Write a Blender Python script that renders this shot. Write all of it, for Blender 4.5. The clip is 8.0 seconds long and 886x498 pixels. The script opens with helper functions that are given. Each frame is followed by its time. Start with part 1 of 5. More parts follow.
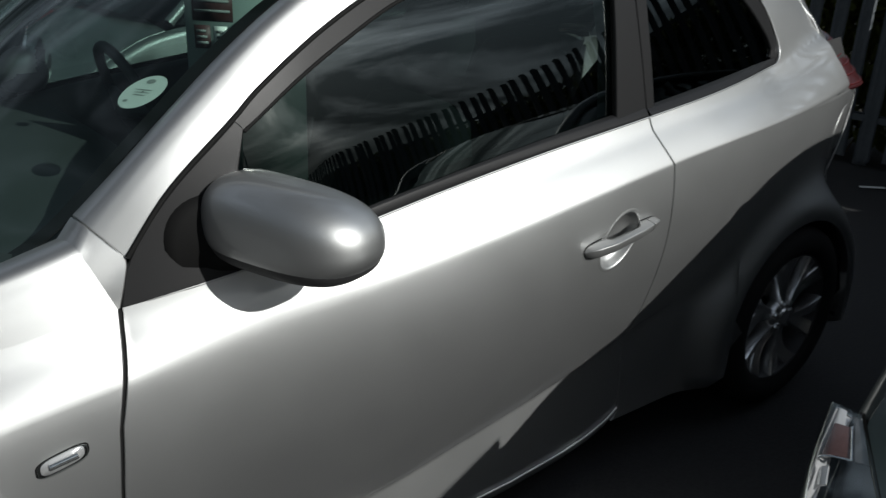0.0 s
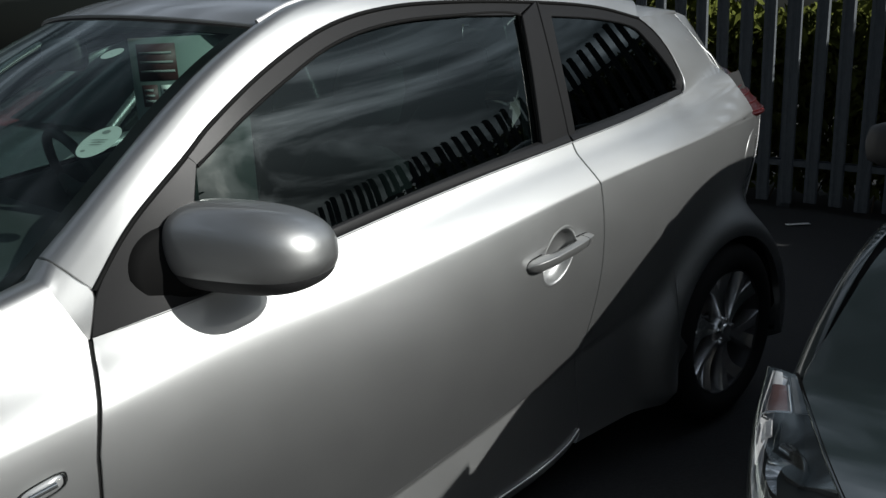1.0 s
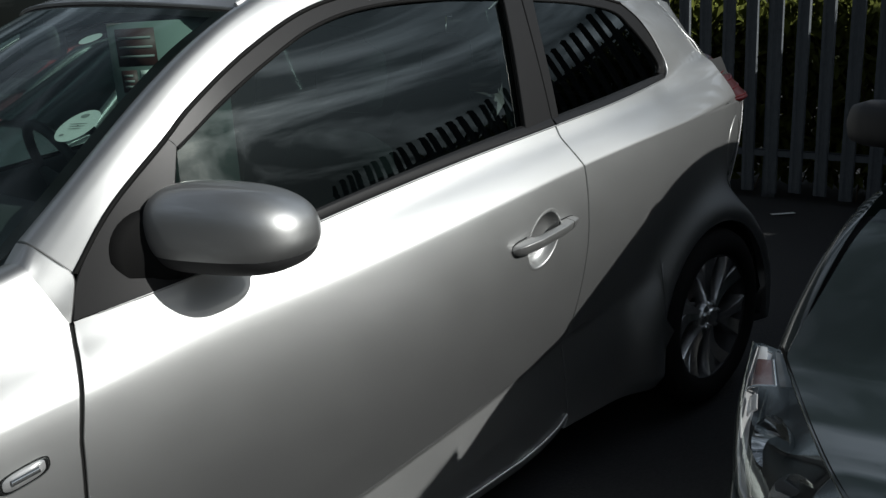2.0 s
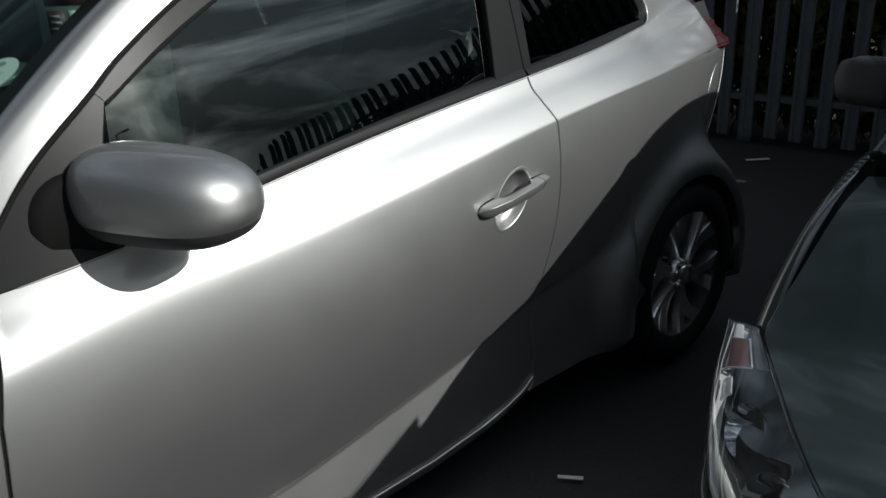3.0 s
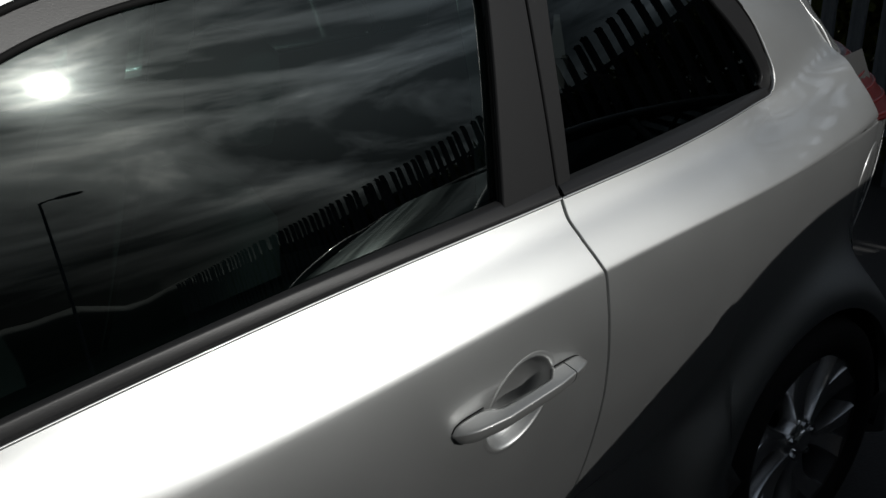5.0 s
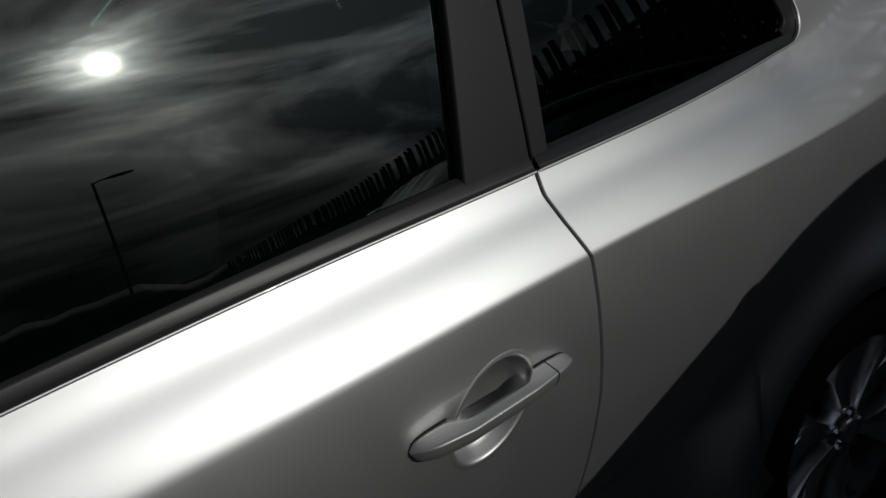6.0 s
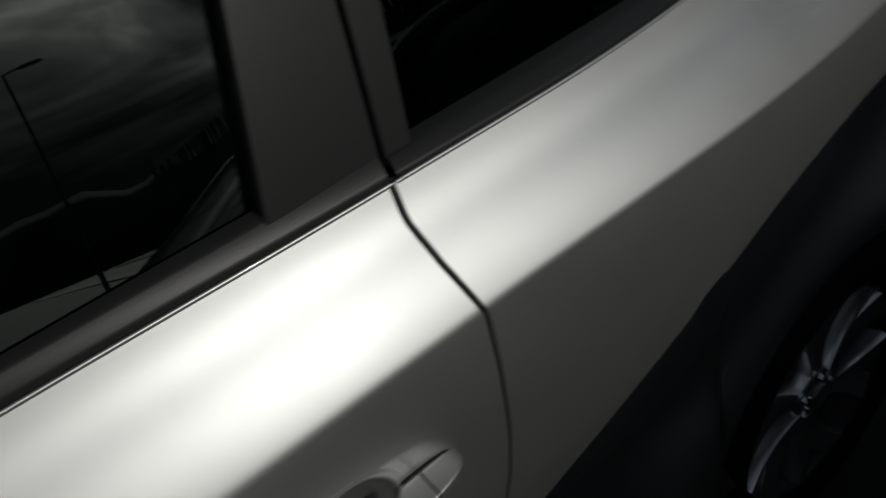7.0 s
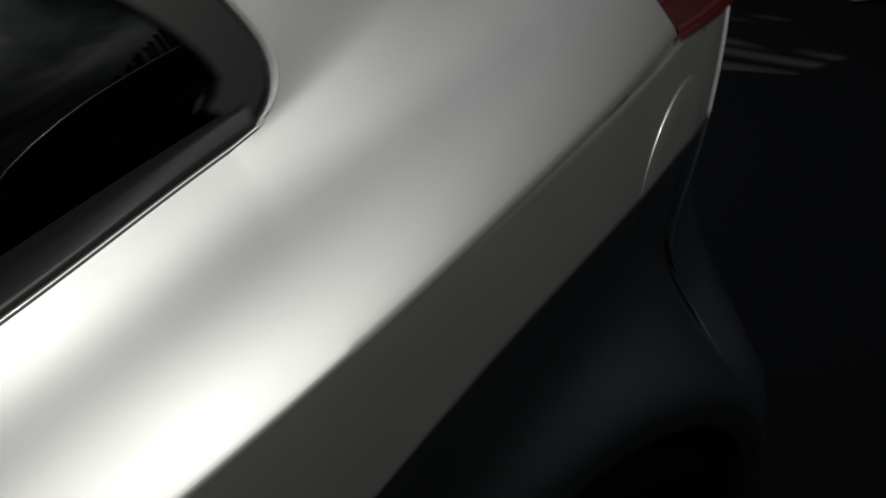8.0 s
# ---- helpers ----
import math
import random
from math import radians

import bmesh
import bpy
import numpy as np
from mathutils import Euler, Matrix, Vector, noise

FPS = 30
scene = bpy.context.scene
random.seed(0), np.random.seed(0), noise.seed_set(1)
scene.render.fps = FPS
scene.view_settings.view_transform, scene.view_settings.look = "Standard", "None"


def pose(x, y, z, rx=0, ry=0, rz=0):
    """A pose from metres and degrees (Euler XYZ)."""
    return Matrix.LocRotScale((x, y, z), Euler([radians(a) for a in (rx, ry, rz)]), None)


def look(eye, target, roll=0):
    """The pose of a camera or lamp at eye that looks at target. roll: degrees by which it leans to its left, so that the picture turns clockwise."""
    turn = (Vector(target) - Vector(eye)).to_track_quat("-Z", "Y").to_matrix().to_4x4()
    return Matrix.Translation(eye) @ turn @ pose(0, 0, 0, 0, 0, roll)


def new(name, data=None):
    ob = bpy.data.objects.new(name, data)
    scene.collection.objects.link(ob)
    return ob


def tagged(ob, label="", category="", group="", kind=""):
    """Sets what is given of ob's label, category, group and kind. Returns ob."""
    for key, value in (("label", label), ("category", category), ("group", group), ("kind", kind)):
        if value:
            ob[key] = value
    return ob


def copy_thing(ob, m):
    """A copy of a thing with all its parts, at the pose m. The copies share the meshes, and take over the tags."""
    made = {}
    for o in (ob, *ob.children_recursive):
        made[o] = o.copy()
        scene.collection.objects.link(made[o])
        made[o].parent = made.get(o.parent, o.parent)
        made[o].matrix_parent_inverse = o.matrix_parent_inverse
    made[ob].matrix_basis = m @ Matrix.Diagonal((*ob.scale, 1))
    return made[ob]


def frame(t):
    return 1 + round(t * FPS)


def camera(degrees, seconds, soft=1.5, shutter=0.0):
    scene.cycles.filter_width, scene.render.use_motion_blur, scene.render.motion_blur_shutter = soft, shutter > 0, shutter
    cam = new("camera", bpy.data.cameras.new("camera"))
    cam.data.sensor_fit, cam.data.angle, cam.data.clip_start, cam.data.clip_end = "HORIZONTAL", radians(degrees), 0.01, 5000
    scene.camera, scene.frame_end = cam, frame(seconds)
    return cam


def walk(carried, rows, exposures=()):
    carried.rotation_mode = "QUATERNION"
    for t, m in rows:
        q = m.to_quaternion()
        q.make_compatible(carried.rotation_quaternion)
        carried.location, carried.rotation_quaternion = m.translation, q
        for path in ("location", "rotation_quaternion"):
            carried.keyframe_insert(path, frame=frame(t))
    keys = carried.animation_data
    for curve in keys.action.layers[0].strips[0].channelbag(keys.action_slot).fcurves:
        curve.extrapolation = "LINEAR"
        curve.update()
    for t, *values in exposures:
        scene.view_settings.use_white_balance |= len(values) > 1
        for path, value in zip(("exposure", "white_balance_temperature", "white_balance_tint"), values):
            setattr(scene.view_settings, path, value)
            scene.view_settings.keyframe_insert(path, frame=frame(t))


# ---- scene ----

cam = camera(56.0, 8.0, soft=1.4, shutter=0.3)
PATH = [
    (0, (0.206, -1.183, 1.528), (1.358, 0.272, 0.784), 2.2),
    (0.5, (0.130, -1.224, 1.531), (1.408, 0.165, 0.871), 1.6),
    (1, (0.109, -1.309, 1.397), (1.399, 0.130, 0.884), -2.7),
    (2.3, (0.112, -1.319, 1.356), (1.426, 0.098, 0.840), -3.5),
    (2.5, (0.134, -1.315, 1.360), (1.447, 0.092, 0.815), -3.4),
    (3, (0.225, -1.236, 1.387), (1.544, 0.109, 0.715), -2.1),
    (3.5, (0.407, -1.053, 1.378), (1.694, 0.263, 0.594), -1.4),
    (4, (0.674, -1.022, 1.398), (1.848, 0.451, 0.724), -3.4),
    (4.5, (0.833, -0.885, 1.468), (1.989, 0.599, 0.789), -0.8),
    (6, (1.165, -0.726, 1.411), (2.160, 0.840, 0.666), -4.5),
    (6.5, (1.249, -0.676, 1.372), (2.200, 0.911, 0.612), -5.9),
    (7, (1.517, -0.413, 1.404), (2.501, 0.948, 0.319), -5.5),
    (7.2, (1.611, -0.374, 1.397), (2.715, 0.860, 0.274), -4.2),
    (7.5, (1.809, -0.344, 1.410), (2.983, 0.730, 0.199), -2.7),
    (7.8, (2.039, -0.328, 1.402), (3.160, 0.834, 0.221), -6.6),
    (8, (2.276, -0.325, 1.422), (3.187, 0.984, 0.214), -8.7),
]
EXPOSURES = [(0.0, 0.0, 6420, 7), (2.5, -0.05, 6430, 7), (3.5, 0.05, 6440, 7), (4.0, -0.12, 6460, 8), (4.5, -0.33, 6480, 8), (6.0, -1.18, 6470, 8), (6.5, -1.22, 6490, 8), (7.0, -1.52, 6580, 7), (7.5, -1.56, 6600, 7), (8.0, -1.52, 6620, 7)]
walk(cam, [(t, look(eye, target, roll)) for t, eye, target, roll in PATH], EXPOSURES)

# ---- sky and sun ----
SUN_EL, SUN_AZ = 29.5, -76.8          # azimuth from +x, counter-clockwise
sun_dir = Vector((math.cos(radians(SUN_EL)) * math.cos(radians(SUN_AZ)), math.cos(radians(SUN_EL)) * math.sin(radians(SUN_AZ)), math.sin(radians(SUN_EL))))
world = bpy.data.worlds.new("sky")
scene.world = world
world.use_nodes = True
wn, wl = world.node_tree.nodes, world.node_tree.links
sky = wn.new("ShaderNodeTexSky")
sky.sky_type, sky.sun_disc = "NISHITA", False
sky.sun_elevation, sky.sun_rotation = radians(SUN_EL), radians(90 - SUN_AZ)
grey = wn.new("ShaderNodeHueSaturation")
grey.inputs["Saturation"].default_value = 0.45
wl.new(sky.outputs[0], grey.inputs["Color"])
tco = wn.new("ShaderNodeTexCoord")
mp = wn.new("ShaderNodeMapping")
mp.inputs["Scale"].default_value = (1.0, 1.0, 3.6)
mp.inputs["Location"].default_value = (0.35, 0.1, 0.6)
wl.new(tco.outputs["Generated"], mp.inputs["Vector"])
cl = wn.new("ShaderNodeTexNoise")
cl.inputs["Scale"].default_value, cl.inputs["Detail"].default_value, cl.inputs["Roughness"].default_value = 1.7, 12.0, 0.57
cl.inputs["Distortion"].default_value = 0.7
wl.new(mp.outputs[0], cl.inputs["Vector"])
cr = wn.new("ShaderNodeValToRGB")
cr.color_ramp.elements[0].position, cr.color_ramp.elements[0].color = 0.40, (0.15, 0.168, 0.172, 1)
cr.color_ramp.elements[1].position, cr.color_ramp.elements[1].color = 0.70, (2.7, 2.65, 2.6, 1)
e = cr.color_ramp.elements.new(0.52)
e.color = (0.68, 0.71, 0.72, 1)
wl.new(cl.outputs["Fac"], cr.inputs["Fac"])
mx = wn.new("ShaderNodeMixRGB")
mx.blend_type = "MULTIPLY"
mx.inputs["Fac"].default_value = 1.0
wl.new(grey.outputs[0], mx.inputs["Color1"])
wl.new(cr.outputs[0], mx.inputs["Color2"])
# bright aureole of the sun in the cloud
dt = wn.new("ShaderNodeVectorMath")
dt.operation = "DOT_PRODUCT"
dt.inputs[1].default_value = sun_dir
wl.new(tco.outputs["Generated"], dt.inputs[0])
pw = wn.new("ShaderNodeMath")
pw.operation, pw.use_clamp = "POWER", True
pw.inputs[1].default_value = 11000.0
wl.new(dt.outputs["Value"], pw.inputs[0])
au = wn.new("ShaderNodeMixRGB")
au.blend_type = "ADD"
au.inputs["Color2"].default_value = (900, 850, 760, 1)
wl.new(pw.outputs[0], au.inputs["Fac"])
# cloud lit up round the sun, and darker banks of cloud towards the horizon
wide = wn.new("ShaderNodeMath")
wide.operation, wide.use_clamp = "POWER", True
wide.inputs[1].default_value = 70.0
wl.new(dt.outputs["Value"], wide.inputs[0])
lit = wn.new("ShaderNodeMath")
lit.operation = "MULTIPLY_ADD"
lit.inputs[1].default_value, lit.inputs[2].default_value = 0.15, 1.0
wl.new(wide.outputs[0], lit.inputs[0])
near = wn.new("ShaderNodeMath")
near.operation, near.use_clamp = "POWER", True
near.inputs[1].default_value = 700.0
wl.new(dt.outputs["Value"], near.inputs[0])
blaze = wn.new("ShaderNodeMath")
blaze.operation = "MULTIPLY_ADD"
blaze.inputs[1].default_value = 4.5
wl.new(near.outputs[0], blaze.inputs[0])
wl.new(lit.outputs[0], blaze.inputs[2])
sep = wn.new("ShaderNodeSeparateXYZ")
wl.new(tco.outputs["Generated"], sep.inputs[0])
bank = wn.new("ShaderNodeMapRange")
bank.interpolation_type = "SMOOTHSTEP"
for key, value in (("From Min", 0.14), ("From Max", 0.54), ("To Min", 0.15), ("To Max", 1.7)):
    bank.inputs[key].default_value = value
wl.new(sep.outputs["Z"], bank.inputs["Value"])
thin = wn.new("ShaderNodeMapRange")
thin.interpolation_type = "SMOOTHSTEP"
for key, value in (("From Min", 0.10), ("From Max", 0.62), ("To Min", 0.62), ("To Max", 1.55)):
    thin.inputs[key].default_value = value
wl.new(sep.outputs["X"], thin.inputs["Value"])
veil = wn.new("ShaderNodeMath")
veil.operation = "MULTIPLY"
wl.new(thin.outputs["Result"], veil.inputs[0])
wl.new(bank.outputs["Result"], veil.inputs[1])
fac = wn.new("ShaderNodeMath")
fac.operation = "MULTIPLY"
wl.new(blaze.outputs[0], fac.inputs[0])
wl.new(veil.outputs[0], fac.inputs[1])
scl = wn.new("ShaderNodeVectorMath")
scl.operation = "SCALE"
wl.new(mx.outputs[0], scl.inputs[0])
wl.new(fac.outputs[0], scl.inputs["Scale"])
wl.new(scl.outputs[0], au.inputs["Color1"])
bg = wn["Background"]
bg.inputs["Strength"].default_value = 0.08
wl.new(au.outputs[0], bg.inputs["Color"])
sun = new("sun", bpy.data.lights.new("sun", "SUN"))
sun.data.energy, sun.data.angle, sun.data.color = 5.0, radians(0.55), (1.0, 0.975, 0.945)
sun.matrix_world = look(sun_dir * 50, (0, 0, 0))


# ---- materials ----
def mat(name, color, rough=0.5, metal=0.0, coat=0.0, coat_rough=0.03, spec=0.5, grain=0.0, scale=40.0, bump=0.0, blot=0.0, blot_scale=3.0, trans=0.0, ior=1.5, emit=None):
    m = bpy.data.materials.new(name)
    m.use_nodes = True
    n, l = m.node_tree.nodes, m.node_tree.links
    b = n["Principled BSDF"]
    b.inputs["Base Color"].default_value = (*color, 1)
    b.inputs["Roughness"].default_value, b.inputs["Metallic"].default_value = rough, metal
    b.inputs["Coat Weight"].default_value, b.inputs["Coat Roughness"].default_value = coat, coat_rough
    b.inputs["Specular IOR Level"].default_value = spec
    b.inputs["Transmission Weight"].default_value, b.inputs["IOR"].default_value = trans, ior
    if emit:
        b.inputs["Emission Color"].default_value, b.inputs["Emission Strength"].default_value = (*emit[0], 1), emit[1]
    if grain or blot or bump:
        tc = n.new("ShaderNodeTexCoord")
        fine = n.new("ShaderNodeTexNoise")
        fine.inputs["Scale"].default_value, fine.inputs["Detail"].default_value = scale, 6
        big = n.new("ShaderNodeTexNoise")
        big.inputs["Scale"].default_value, big.inputs["Detail"].default_value = blot_scale, 5
        for x in (fine, big):
            l.new(tc.outputs["Object"], x.inputs["Vector"])
        v = n.new("ShaderNodeMath")
        v.operation = "MULTIPLY_ADD"
        v.inputs[1].default_value, v.inputs[2].default_value = 2 * grain, 1 - grain
        l.new(fine.outputs["Fac"], v.inputs[0])
        w = n.new("ShaderNodeMath")
        w.operation = "MULTIPLY_ADD"
        w.inputs[1].default_value, w.inputs[2].default_value = 2 * blot, 1 - blot
        l.new(big.outputs["Fac"], w.inputs[0])
        k = n.new("ShaderNodeMath")
        k.operation = "MULTIPLY"
        l.new(v.outputs[0], k.inputs[0])
        l.new(w.outputs[0], k.inputs[1])
        c = n.new("ShaderNodeVectorMath")
        c.operation = "SCALE"
        c.inputs[0].default_value = color
        l.new(k.outputs[0], c.inputs["Scale"])
        l.new(c.outputs[0], b.inputs["Base Color"])
        if bump:
            bp = n.new("ShaderNodeBump")
            bp.inputs["Strength"].default_value, bp.inputs["Distance"].default_value = bump, 0.004
            l.new(fine.outputs["Fac"], bp.inputs["Height"])
            l.new(bp.outputs[0], b.inputs["Normal"])
    return m


def glass_mat(name, tint, ior=1.5, gloss_rough=0.0):
    m = bpy.data.materials.new(name)
    m.use_nodes = True
    n, l = m.node_tree.nodes, m.node_tree.links
    n.remove(n["Principled BSDF"])
    t, g, f, x = n.new("ShaderNodeBsdfTransparent"), n.new("ShaderNodeBsdfGlossy"), n.new("ShaderNodeLayerWeight"), n.new("ShaderNodeMixShader")
    f.inputs["Blend"].default_value = 0.5
    f0 = ((ior - 1) / (ior + 1)) ** 2
    pw5, sc = n.new("ShaderNodeMath"), n.new("ShaderNodeMath")
    pw5.operation, sc.operation = "POWER", "MULTIPLY_ADD"
    pw5.inputs[1].default_value, sc.inputs[1].default_value, sc.inputs[2].default_value = 5.0, 1 - f0, f0
    l.new(f.outputs["Facing"], pw5.inputs[0])
    l.new(pw5.outputs[0], sc.inputs[0])
    t.inputs["Color"].default_value = (*tint, 1)
    g.inputs["Roughness"].default_value, g.inputs["Color"].default_value = gloss_rough, (0.92, 1.0, 0.975, 1)
    l.new(sc.outputs[0], x.inputs["Fac"])
    l.new(t.outputs[0], x.inputs[1])
    l.new(g.outputs[0], x.inputs[2])
    l.new(x.outputs[0], n["Material Output"].inputs["Surface"])
    return m


def flake_paint(name, color, rough, metal, coat_rough=0.02):
    """Metallic car paint: fine flakes under a clear coat, with a thin film of dust."""
    m = mat(name, color, rough, metal, 1.0, coat_rough)
    n, l = m.node_tree.nodes, m.node_tree.links
    b = n["Principled BSDF"]
    tc = n.new("ShaderNodeTexCoord")
    fl = n.new("ShaderNodeTexVoronoi")
    fl.inputs["Scale"].default_value = 1400
    l.new(tc.outputs["Object"], fl.inputs["Vector"])
    bp = n.new("ShaderNodeBump")
    bp.inputs["Strength"].default_value, bp.inputs["Distance"].default_value = 0.09, 0.0004
    l.new(fl.outputs["Distance"], bp.inputs["Height"])
    l.new(bp.outputs[0], b.inputs["Normal"])
    du = n.new("ShaderNodeTexNoise")
    du.inputs["Scale"].default_value, du.inputs["Detail"].default_value = 9.0, 8.0
    l.new(tc.outputs["Object"], du.inputs["Vector"])
    mr = n.new("ShaderNodeMapRange")
    mr.inputs["From Min"].default_value, mr.inputs["From Max"].default_value = 0.3, 0.75
    mr.inputs["To Min"].default_value, mr.inputs["To Max"].default_value = rough - 0.01, rough + 0.015
    l.new(du.outputs["Fac"], mr.inputs["Value"])
    l.new(mr.outputs[0], b.inputs["Roughness"])
    return m


PAINT = flake_paint("silver_paint", (0.43, 0.436, 0.434), 0.48, 0.96, 0.05)
DARK_PAINT = flake_paint("dark_green_paint", (0.015, 0.025, 0.0245), 0.6, 0.0)
for key, value in (("Coat Weight", 0.85), ("Coat IOR", 1.5), ("Specular IOR Level", 0.2)):
    DARK_PAINT.node_tree.nodes["Principled BSDF"].inputs[key].default_value = value
HANDLE = flake_paint("handle_silver", (0.27, 0.273, 0.27), 0.46, 0.7)
HANDLE.node_tree.nodes["Principled BSDF"].inputs["Coat Weight"].default_value = 0.6
PALE_PAINT = flake_paint("pale_silver_paint", (0.36, 0.37, 0.37), 0.45, 0.7)
RED_PAINT = flake_paint("red_paint", (0.35, 0.02, 0.015), 0.4, 0.2)
TRIM = mat("satin_black_trim", (0.012, 0.012, 0.0125), 0.39, spec=0.2, grain=0.15, scale=600, bump=0.05)
RUBBER = mat("black_rubber", (0.007, 0.007, 0.007), 0.75, spec=0.12)
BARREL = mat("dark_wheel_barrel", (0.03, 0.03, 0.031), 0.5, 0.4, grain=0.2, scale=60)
BOWL = mat("lamp_bowl", (0.50, 0.495, 0.50), 0.25, 0.4)
STICKER = mat("sticker_paper", (0.40, 0.43, 0.42), 0.8, grain=0.04, scale=80)
STRIP = mat("satin_aluminium", (0.80, 0.80, 0.80), 0.42, 0.6)
PLASTIC = mat("textured_black_plastic", (0.025, 0.025, 0.026), 0.55, grain=0.2, scale=500, bump=0.15)
INNER = mat("dark_shell", (0.01, 0.01, 0.01), 0.8)
CABIN = mat("dark_cabin_plastic", (0.03, 0.033, 0.034), 0.6, grain=0.2, scale=200, bump=0.1)
FABRIC = mat("seat_fabric", (0.035, 0.037, 0.04), 0.9, grain=0.35, scale=500, bump=0.3, blot=0.15)
LINING = mat("pale_grey_lining", (0.42, 0.43, 0.42), 0.85, grain=0.1, scale=300, bump=0.1)
GLASS = glass_mat("side_glass", (0.215, 0.285, 0.265), 2.1)
DARKGLASS = glass_mat("privacy_glass", (0.06, 0.070, 0.068), 1.72)
SCREEN = glass_mat("windscreen_glass", (0.66, 0.80, 0.75), 1.65)
LENS = glass_mat("clear_lens", (0.92, 0.93, 0.93), 1.75)
CHROME = mat("chrome", (0.8, 0.8, 0.8), 0.08, 1.0)
REDLENS = mat("red_lens", (0.03, 0.0008, 0.0008), 0.3, coat=0.25, grain=0.2, scale=60)
REDRIB = mat("red_rib", (0.05, 0.003, 0.003), 0.35, coat=0.3)
AMBER = mat("brown_indicator", (0.085, 0.045, 0.042), 0.22, 0.2, grain=0.3, scale=90)
TYRE = mat("tyre_rubber", (0.012, 0.012, 0.012), 0.85, spec=0.15, grain=0.3, scale=120, bump=0.2, blot=0.2)
ALLOY = mat("alloy", (0.80, 0.80, 0.80), 0.26, 0.95, 0.3, grain=0.08, scale=80, blot=0.12, blot_scale=8)
DISC = mat("brake_disc", (0.22, 0.2, 0.19), 0.45, 0.8, grain=0.3, scale=60)
PAPER = mat("white_paper", (0.72, 0.73, 0.7), 0.8, grain=0.04, scale=80)
SHEET = mat("translucent_sheet", (0.17, 0.21, 0.20), 0.5, grain=0.05, scale=30)
INK = mat("grey_ink", (0.16, 0.17, 0.17), 0.7)
REDCARD = mat("maroon_card", (0.045, 0.016, 0.017), 0.6, grain=0.1, scale=50)
MIRROR = mat("mirror_glass", (0.85, 0.86, 0.86), 0.01, 1.0)
ASPHALT = mat("asphalt", (0.024, 0.024, 0.0245), 0.85, grain=0.45, scale=90, bump=0.6, blot=0.35, blot_scale=0.9)
ROADGREY = mat("road_surface", (0.065, 0.065, 0.063), 0.85, grain=0.2, scale=60, blot=0.15)
STEEL = mat("weathered_galvanised_steel", (0.095, 0.106, 0.114), 0.8, 0.0, spec=0.2, grain=0.2, scale=25, bump=0.1, blot=0.2, blot_scale=4)
LEAF = mat("leaf_green", (0.085, 0.098, 0.018), 0.85, spec=0.12, grain=0.4, scale=6, blot=0.5, blot_scale=2)
BARK = mat("twig_brown", (0.10, 0.07, 0.045), 0.8, grain=0.3, scale=40)
GRASS = mat("verge_grass", (0.055, 0.065, 0.018), 0.9, grain=0.4, scale=30, blot=0.4, blot_scale=1.2, bump=0.5)
CONCRETE = mat("kerb_concrete", (0.12, 0.118, 0.11), 0.85, grain=0.15, scale=50, blot=0.2)
RIDGE = mat("distant_woods", (0.035, 0.045, 0.03), 0.95, grain=0.4, scale=0.4, blot=0.4, blot_scale=0.08)


